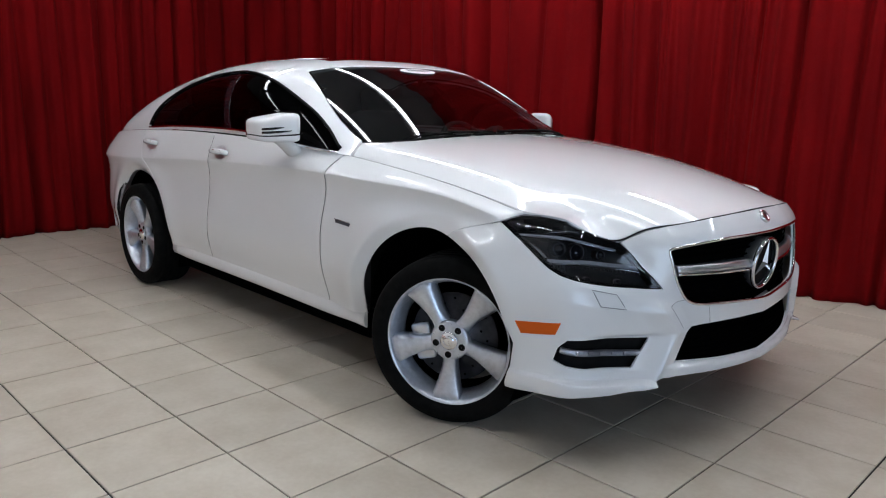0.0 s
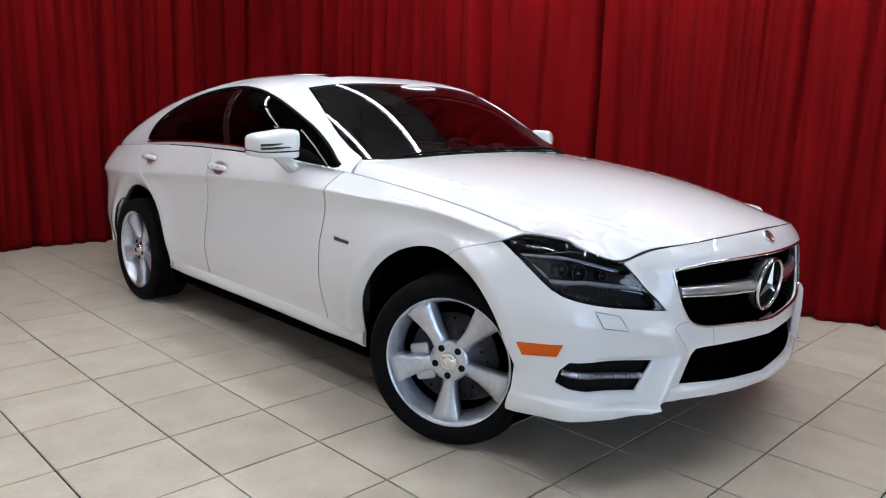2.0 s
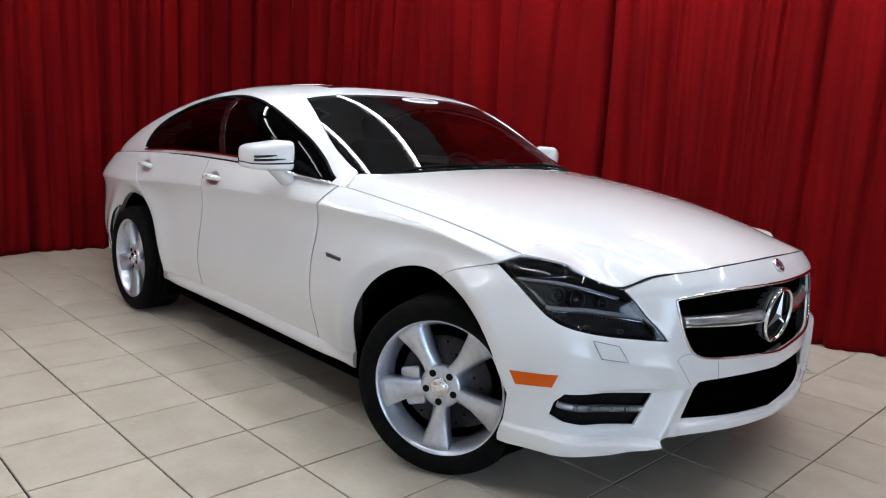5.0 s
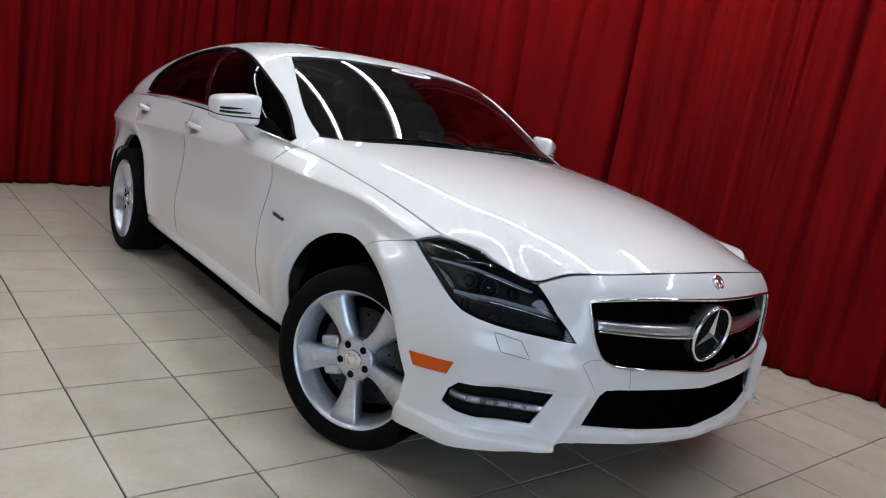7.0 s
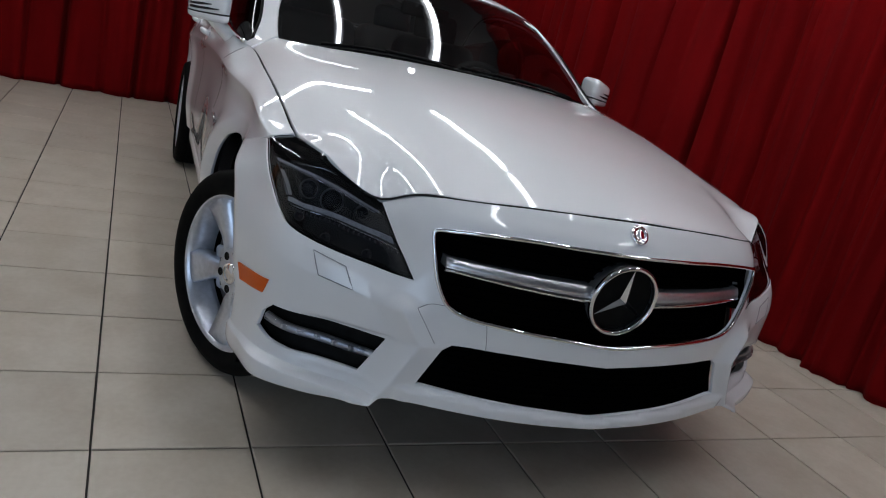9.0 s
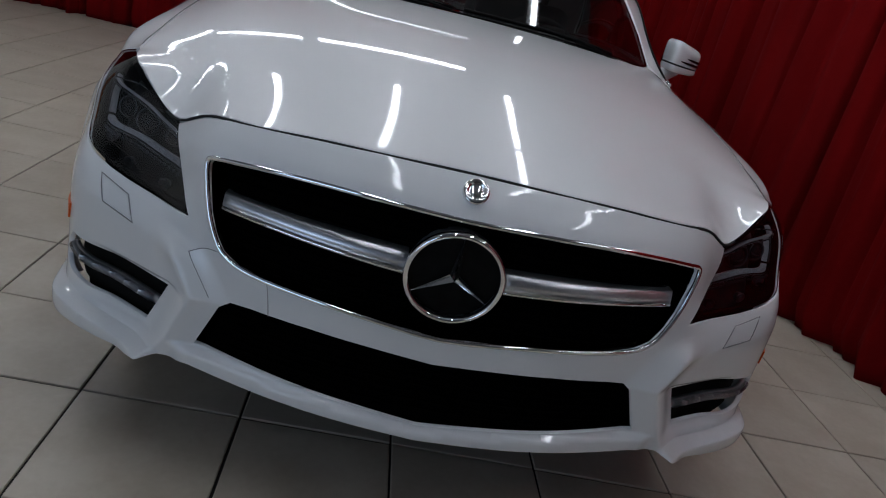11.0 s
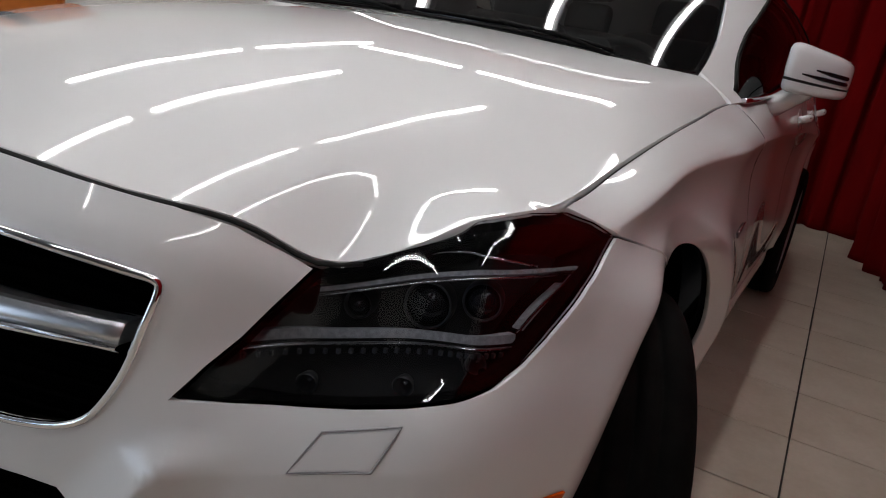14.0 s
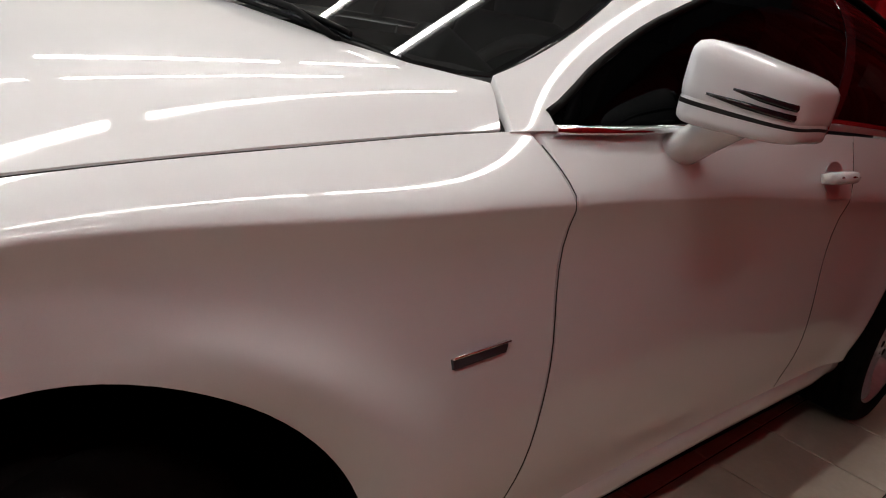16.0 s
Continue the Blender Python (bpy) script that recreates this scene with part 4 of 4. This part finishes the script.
# windscreen border
wb = dense(ws_flat, .03)
part("windscreen_border", sheet("windscreen_border", list(map(tuple, wb)), screen, .03, GLOSSBLACK, [list(map(tuple, shrink(wb, .016)))], rim=0, gap=.003, lift=-.006, centre=CAB), GLOSSBLACK, car)
for sd in (-1, 1):
    b_top, b_low = -1.875, -1.735
    f_top = [p for p in WIN if p[0] > b_top + .035]
    r_top = [p for p in WIN if p[0] < b_top - .035]
    zt = lambda x: float(np.interp(-x, [-p[0] for p in WIN], [p[1] for p in WIN]))
    fpoly = angz(f_top + [(b_top + .03, zt(b_top + .03))]) + [(b_low + .03, HALF_PI - .012), (-1.2, HALF_PI - .012), (-.78, HALF_PI - .012)]
    rpoly = angz([(b_top - .03, zt(b_top - .03))] + r_top) + [(-2.78, HALF_PI - .012), (-2.1, HALF_PI - .012), (b_low - .03, HALF_PI - .012)]
    part("side_window", sheet("side_window", fpoly, cabin, .04, TINTED, rim=.004, gap=.003, lift=-.006, side=sd, centre=CAB), TINTED, car, "dark tinted front side window").visible_shadow = False
    part("side_window", sheet("side_window", rpoly, cabin, .04, TINTED, rim=.004, gap=.003, lift=-.006, side=sd, centre=CAB), TINTED, car, "dark tinted rear side window").visible_shadow = False
    bpoly = angz([(b_top + .03, zt(b_top + .03)), (b_top - .03, zt(b_top - .03))]) + [(b_low - .03, HALF_PI - .012), (b_low + .03, HALF_PI - .012)]
    part("window_pillar", sheet("window_pillar", bpoly, cabin, .03, GLOSSBLACK, rim=.01, gap=.001, lift=-.005, side=sd, centre=CAB), GLOSSBLACK, car, "black pillar between the side windows")
    loop = smooth_line(side_win[:len(WIN)], 3)
    part("window_seal", tube([tuple(p) for p in on(cabin, loop, .0, CAB, sd)], .007, 6), BLACK, car)
    bl = [tuple(p) for p in on(cabin, [(x, HALF_PI - .02) for x in np.linspace(-2.775, -.775, 32)], .003, CAB, sd)]
    part("belt_trim", tube(bl, .0075, 8), CHROME, car, "bright chrome trim under the side windows")

# scuttle and wipers
foot_x = lambda w: float(np.interp(abs(w), [0, .18, .38, .55, .65, .70, .745], [-.555, -.562, -.58, -.608, -.65, -.70, -.745]))


def on_screen(x, w, lift):
    return (x, w, float(screen(np.array([[x, w]]))[0, 2]) + lift)


part("scuttle", tube([on_screen(foot_x(w) - .006, w, -.014) for w in np.linspace(-.72, .72, 40)], .006, 8, squash=.6), BLACK, car, "black scuttle strip under the windscreen")
for w0, w1 in ((.54, -.02), (-.06, -.58)):
    ws_ = [on_screen(foot_x(w) - .011 - .006 * i / 13, w, -.003) for i, w in enumerate(np.linspace(w0, w1, 14))]
    wiper = part("wiper", tube(ws_, .0045, 6), BLACK, car, "black wiper")
    part("wiper_arm", tube([(ws_[0][0] + .02, ws_[0][1], ws_[0][2] - .012), (ws_[3][0] + .008, ws_[3][1], ws_[3][2] + .002), (ws_[7][0], ws_[7][1], ws_[7][2] + .003)], .0055, 6), BLACK, wiper)

# wheels
def wheel(m):
    hub = new("wheel")
    hub.parent = car
    tyre = [(.243, .100), (.250, .114), (.266, .122), (.290, .1255), (.310, .121), (.322, .110), (.3285, .096)]
    tread = []
    for g in (.062, .022, -.022, -.062):
        tread += [(.3305, g + .006), (.324, g + .004), (.324, g - .004), (.3305, g - .006)]
    part("tyre", lathe(tyre + tread + [(r_, -y_) for r_, y_ in tyre[::-1]], 72), RUBBER, hub, "black low-profile tyre")
    rim = part("rim", lathe([(.246, .098), (.2535, .104), (.2555, .112), (.251, .1145), (.243, .108), (.236, .094), (.228, .070), (.218, .03), (.214, -.08), (.24, -.10)], 72), ALLOY, hub, "silver alloy rim")
    # black sleeve inside the silver rim, for the shade between the spokes
    part("barrel_shade", lathe([(.213, -.08), (.211, .03)], 48), SHADE_BLACK, rim)
    for k in range(5):
        a0 = math.radians(-90 + 72 * k + 3)
        ca, sa = math.cos(a0), math.sin(a0)
        # radius, edge (one side, other side), ridge offset, height of edge and ridge
        rows = [(.040, -.034, .034, .0, .088, .092), (.068, -.030, .030, .0, .086, .090), (.095, -.028, .028, .012, .082, .090), (.130, -.032, .032, .018, .081, .092), (.170, -.042, .042, .026, .084, .096), (.212, -.054, .053, .036, .090, .100), (.244, -.064, .062, .046, .097, .103)]
        bm = bmesh.new()
        rings = []
        for r_, t0, t1, tm, he, hr in rows:
            vs = []
            for t_, h_ in ((t0, he - .045), (t0, he - .002), (t0 + .006, he + .003), (tm, hr), (t1 - .006, he - .008), (t1, he - .014), (t1, he - .05)):
                vs.append(bm.verts.new((ca * r_ - sa * t_, h_, sa * r_ + ca * t_)))
            rings.append(vs)
        for a, b in zip(rings, rings[1:]):
            for i in range(6):
                bm.faces.new((a[i], a[i + 1], b[i + 1], b[i])).smooth = True
            bm.faces.new((a[6], a[0], b[0], b[6]))
        bm.faces.new(rings[-1])
        bmesh.ops.recalc_face_normals(bm, faces=bm.faces)
        part("spoke", bm, ALLOY, rim)
        lug = part("wheel_bolt", lathe([(.0135, .0925), (.0130, .0945), (.0115, .0938), (.0005, .0936)], 14), BLACK, rim)
        lug.matrix_basis = pose(.056 * ca, 0, .056 * sa)
        a1 = a0 + math.radians(36)
        dot = part("cover_dot", lathe([(.006, .0925), (.0055, .086), (.001, .086)], 10), BLACK, rim)
        dot.matrix_basis = pose(.066 * math.cos(a1), 0, .066 * math.sin(a1))
    part("hub_face", lathe([(.078, .060), (.079, .084), (.074, .0905), (.060, .0925), (.036, .0925)], 40), ALLOY, rim)
    part("hub_cap", lathe([(.036, .090), (.0355, .097), (.031, .0995), (.022, .0985), (.021, .1005), (.010, .1015), (.001, .1015)], 32), CHROME, rim, "chrome hub cap")
    part("brake_disc", lathe([(.175, .020), (.175, .034), (.085, .034), (.08, .05), (.02, .05)], 48), DISC, hub, "drilled steel brake disc")
    for k in range(20):
        a = k * 2 * math.pi / 20
        # flat black discs give the shade inside the drilled holes
        h_ = part("disc_hole", lathe([(.005, .0352), (.0005, .0352)], 8), SHADE_BLACK, hub)
        rr = .115 + .02 * (k % 3)
        h_.matrix_basis = pose(rr * math.cos(a), 0, rr * math.sin(a))
    cal = part("brake_caliper", box(-.045, .040, -.02, .046, -.075, .075, .016, 3), SATIN, hub, "silver brake caliper")
    cal.matrix_basis = pose(0, 0, 0, 0, 15, 0) @ pose(.135, 0, 0)
    hub.matrix_basis = m
    return hub


STEER = 25
wheel(pose(-.050, -.788, .331, 0, 0, STEER) @ pose(0, 0, 0, 0, 0, 180))
wheel(pose(-.070, .812, .331, 0, 0, STEER))
wheel(pose(-2.884, -.818, .331, 0, 0, 180))
wheel(pose(-2.884, .818, .331))

# door mirrors
def super_box(c, size, e=.35, n=20):
    bm = bmesh.new()
    bmesh.ops.create_uvsphere(bm, u_segments=n * 2, v_segments=n, radius=1)
    for v in bm.verts:
        f = [math.copysign(abs(q) ** e, q) for q in v.co]
        l = (abs(v.co.x) ** (2 / e) + abs(v.co.y) ** (2 / e) + abs(v.co.z) ** (2 / e)) ** (e / 2)
        v.co = Vector((v.co.x / l * size[0] + c[0], v.co.y / l * size[1] + c[1], v.co.z / l * size[2] + c[2]))
    return smooth_mesh(bm)


def mirror_point(x, y, z, sd):
    """Sweep a square-cut housing back and down towards its outer end."""
    t = (y - .93) / .24                                    # 0 inner, 1 outer
    k = max((x + 1.10) / .085, 0)                           # 1 front
    z += -.010 * t - .006 * k * t
    return x + .035 - .085 * t - .02 * t * t, sd * (.895 + (y - .93) * .68), 1.07 + (z - 1.07) * (1 - .28 * t)


for sd in (-1, 1):
    def shape(bm):
        for v in bm.verts:
            v.co = mirror_point(*v.co, sd)
        if sd < 0:
            bmesh.ops.reverse_faces(bm, faces=bm.faces)
        return bm
    head = part("door_mirror", shape(super_box((-1.09, 1.035, 1.112), (.085, .118, .056), .40)), PAINT, car, "white door mirror with black slotted indicator")
    part("lower_shell", shape(super_box((-1.09, 1.035, 1.060), (.083, .116, .030), .40)), PAINT, head)
    part("shell_joint", shape(super_box((-1.09, 1.035, 1.067), (.0835, .1165, .008), .40)), SEAM, head)
    part("mirror_glass", shape(super_box((-1.163, 1.035, 1.092), (.012, .106, .056), .35)), CHROME, head)
    foot = []
    for (x, y, z, rx, ry) in ((-1.085, .845, .968, .066, .030), (-1.083, .868, .980, .060, .030), (-1.080, .895, 1.002, .052, .029), (-1.078, .925, 1.030, .050, .030), (-1.080, .955, 1.056, .050, .03)):
        foot.append((x, y, z, rx, ry))
    bm = bmesh.new()
    rings = [[bm.verts.new((x + rx * math.cos(a), sd * (y + ry * .4 * math.sin(a)), z - ry * math.sin(a))) for a in np.linspace(0, 2 * math.pi, 20, endpoint=False)] for x, y, z, rx, ry in foot]
    for a, b in zip(rings, rings[1:]):
        for i in range(20):
            bm.faces.new((a[i], a[(i + 1) % 20], b[(i + 1) % 20], b[i])).smooth = True
    bmesh.ops.recalc_face_normals(bm, faces=bm.faces)
    part("mirror_foot", bm, PAINT, head)
    # handles and wing badge
    for hx in (-1.735, -2.635):
        hp = lambda dx, z, l: tuple(on(skin, [(float(u_of_x(hx + dx)), z)], l, side=sd)[0])
        cup = part("handle_cup", sheet("handle_cup", xz([(hx + .062 * math.cos(a), .938 + .036 * math.sin(a)) for a in np.linspace(0, 2 * math.pi, 24, endpoint=False)]), skin, .012, SATIN, lift=.0015, rim=.002, side=sd), SATIN, car, "recess behind the door handle")
        hd_ = part("door_handle", tube([hp(.085, .937, .004), hp(.07, .938, .022), hp(.03, .9395, .032), (hp(-.03, .94, .032)), hp(-.07, .938, .022), hp(-.085, .937, .004)], [.010, .0125, .0135, .0135, .0125, .010], 10, squash=1.1), PAINT, car, "white pull door handle")
        part("handle_strip", tube([hp(.06, .9395, .036), hp(.0, .941, .0445), hp(-.06, .9395, .036)], .0028, 6), CHROME, hd_)
    bg = lambda dx, dz, l=.003: tuple(on(skin, [(float(u_of_x(-.615 + dx)), .714 + dz)], l, side=sd)[0])
    wb_ = part("wing_badge", sheet("wing_badge", xz([(-.562, .716), (-.672, .722), (-.667, .707), (-.565, .703)]), skin, .01, INK, lift=.004, rim=.005, side=sd), INK, car, "small dark chrome-edged wing badge")
    part("badge_edge", tube([bg(.054, .004, .006), bg(-.058, .008, .006)], .0022, 6), CHROME, wb_)

# slots on the mirror shells
for sd in (-1, 1):
    head = [o for o in car.children if o.name.startswith("door_mirror")][0 if sd < 0 else 1]
    for z0, y0, y1 in ((1.108, 1.03, 1.140), (1.088, .985, 1.140)):
        pts = []
        for y in np.linspace(y0, y1, 12):
            s_ = max(0.0, 1 - abs((y - 1.035) / .118) ** 5 - abs((z0 - 1.112) / .056) ** 5) ** .2
            pts.append(mirror_point(-1.091 + .085 * s_, float(y), z0, sd))
        part("mirror_slot", tube(pts, [.002 + .004 * min(1, i / 5) for i in range(12)], 6), GLOSSBLACK, head, "black slot")

# inside
dash = part("dashboard", box(-1.05, -.62, -.68, .68, .80, .985, .05, 4), LEATHER, car, "black dashboard")
bm = box(-.98, -.80, .22, .56, .97, 1.03, .03, 3)
part("instrument_hood", bm, LEATHER, dash)
wheel_c = Matrix.Translation((-1.18, .37, .93)) @ pose(0, 0, 0, 0, -25, 0)
sw = part("steering_wheel", tube([(0, .185 * math.cos(a), .185 * math.sin(a)) for a in np.linspace(0, 2 * math.pi, 36, endpoint=False)], .016, 8, True, up=(1, 0, 0)), LEATHER, car, "black steering wheel")
sw.matrix_basis = wheel_c
part("spoke", box(-.015, .02, -.17, .17, -.03, .03, .012), LEATHER, sw)
part("spoke", box(-.015, .02, -.03, .03, -.17, 0, .012), LEATHER, sw)
part("column", box(0, .3, -.05, .05, -.05, .05, .02), LEATHER, sw)


def seat(y, x):
    s = part("seat", box(x - .25, x + .27, y - .26, y + .26, .42, .62, .07, 4), LEATHER, car, "black leather seat")
    b = part("backrest", box(-.09, .09, -.25, .25, 0, .62, .07, 4), LEATHER, s)
    b.matrix_basis = pose(x - .24, y, .56, 0, -20, 0)
    h = part("headrest", box(-.05, .05, -.13, .13, 0, .17, .045, 4), LEATHER, s)
    h.matrix_basis = pose(x - .45, y, 1.13, 0, -12, 0)


seat(.37, -1.55)
seat(-.37, -1.55)
seat(.37, -2.45)
seat(-.37, -2.45)
part("cabin_floor", box(-2.7, -.7, -.78, .78, .25, .30), LEATHER, car)
mirror_in = part("interior_mirror", box(-1.22, -1.19, -.12, .12, 1.245, 1.305, .012, 3), BLACK, car, "black interior mirror")
part("mirror_stalk", tube([(-1.19, 0, 1.29), (-1.17, 0, 1.335)], .012, 8), BLACK, mirror_in)

# stickers on the windscreen
def ellipse(cx, cw, rx, rw, n=28):
    return [(cx + rx * math.cos(a), cw + rw * math.sin(a)) for a in np.linspace(0, 2 * math.pi, n, endpoint=False)]
st = part("screen_sticker", sheet("screen_sticker", ellipse(-1.195, 0.0, .036, .125), screen, .02, STICKER, rim=.001, lift=.002, centre=CAB), STICKER, car, "white oval sticker with dark lettering marks")
for k in range(7):
    w = -.078 + .024 * k
    part("sticker_mark", sheet("sticker_mark", [(-1.21, w), (-1.18, w), (-1.18, w + .014), (-1.21, w + .014)], screen, .02, INK, rim=0, lift=.004, centre=CAB), INK, st)
part("screen_label", sheet("screen_label", [(-1.225, .545), (-1.26, .545), (-1.26, .60), (-1.225, .60)], screen, .02, STICKER, rim=.001, lift=.001, centre=CAB), STICKER, car, "small pale square label")


# ---- ceiling lights ----
def strip_light(x0, y0, x1, y1):
    L = math.hypot(x1 - x0, y1 - y0)
    lamp = tagged(new("ceiling_light"), "long white fluorescent strip light fixed to the ceiling", "lamp", "ceiling strip lights")
    part("housing", box(-L / 2, L / 2, -.07, .07, .03, .10, .008), STEEL, lamp)
    part("stem", box(-L / 3, -L / 3 + .03, -.015, .015, .10, .402), STEEL, lamp)
    part("stem", box(L / 3 - .03, L / 3, -.015, .015, .10, .402), STEEL, lamp)
    part("tube", tube([(-L / 2 + .02, 0, 0), (L / 2 - .02, 0, 0)], .032, 10), TUBE, lamp)
    lamp.matrix_basis = pose((x0 + x1) / 2, (y0 + y1) / 2, LAMP_Z, 0, 0, math.degrees(math.atan2(y1 - y0, x1 - x0)))


LAMP_Z = 3.0
# the strip at y -2.75 from x -2.62 is added to brighten the back curtain
for y, x0, x1 in ((.72, -1.40, -3.05), (.72, .30, -1.30), (.72, 2.05, .42), (-.42, -.75, -2.40), (-.42, .98, -.62), (-.42, 2.70, 1.12), (-1.6, -.65, -2.30), (-1.6, 1.12, -.52), (-2.75, -.80, -2.45), (-2.75, -2.62, -4.2), (1.87, 2.75, 1.15), (1.87, 1.0, -.6)):
    strip_light(x0, y, x1, y)
for x, y0, y1 in ((-3.75, -2.55, -1.45), (-3.75, -1.30, .32)):
    strip_light(x, y0, x, y1)

# ---- floor tiles ----
def tile_mesh():
    h, c = .1992, .0025
    v = [(-h, -h, -.006), (h, -h, -.006), (h, h, -.006), (-h, h, -.006)]
    v += [(-h, -h, -.0015), (h, -h, -.0015), (h, h, -.0015), (-h, h, -.0015)]
    v += [(-h + c, -h + c, 0), (h - c, -h + c, 0), (h - c, h - c, 0), (-h + c, h - c, 0)]
    f = [(8, 9, 10, 11)] + [(i, (i + 1) % 4, 4 + (i + 1) % 4, 4 + i) for i in range(4)] + [(4 + i, 4 + (i + 1) % 4, 8 + (i + 1) % 4, 8 + i) for i in range(4)]
    return v, f


tv, tf = tile_mesh()
tile_me = mesh_of("tile", tv, tf, TILE, False)
rest_v, rest_f = [], []
rnd = random.Random(5)
ct, st_ = math.cos(TILE_TURN), math.sin(TILE_TURN)
for k in range(-13, 13):
    for i in range(-15, 14):
        gx, gy = (i + .5) * PITCH + rnd.uniform(-.0008, .0008), (k + .5) * PITCH + rnd.uniform(-.0008, .0008)
        xc, yc = TILE_X + gx * ct - gy * st_, TILE_Y + gx * st_ + gy * ct
        dz, a = rnd.uniform(-.0006, .0004), rnd.uniform(-.12, .12) + math.degrees(TILE_TURN)
        if not (-5.38 < xc < 4.78 and -5.75 < yc < 3.05):
            continue
        if -4.95 < xc < 2.4 and -3.2 < yc < 2.5:
            ob = new("tile", tile_me)
            ob.parent = floor
            ob.matrix_basis = pose(xc, yc, dz, 0, 0, a)
        else:
            m0 = len(rest_v)
            ca, sa = math.cos(math.radians(a)), math.sin(math.radians(a))
            rest_v += [(x * ca - y * sa + xc, x * sa + y * ca + yc, z + dz) for x, y, z in tv]
            rest_f += [tuple(q + m0 for q in f) for f in tf]
rest = part("outer_tiles", mesh_of("outer_tiles", rest_v, rest_f, TILE, False), TILE, floor)
tagged(rest, kind="stuff")
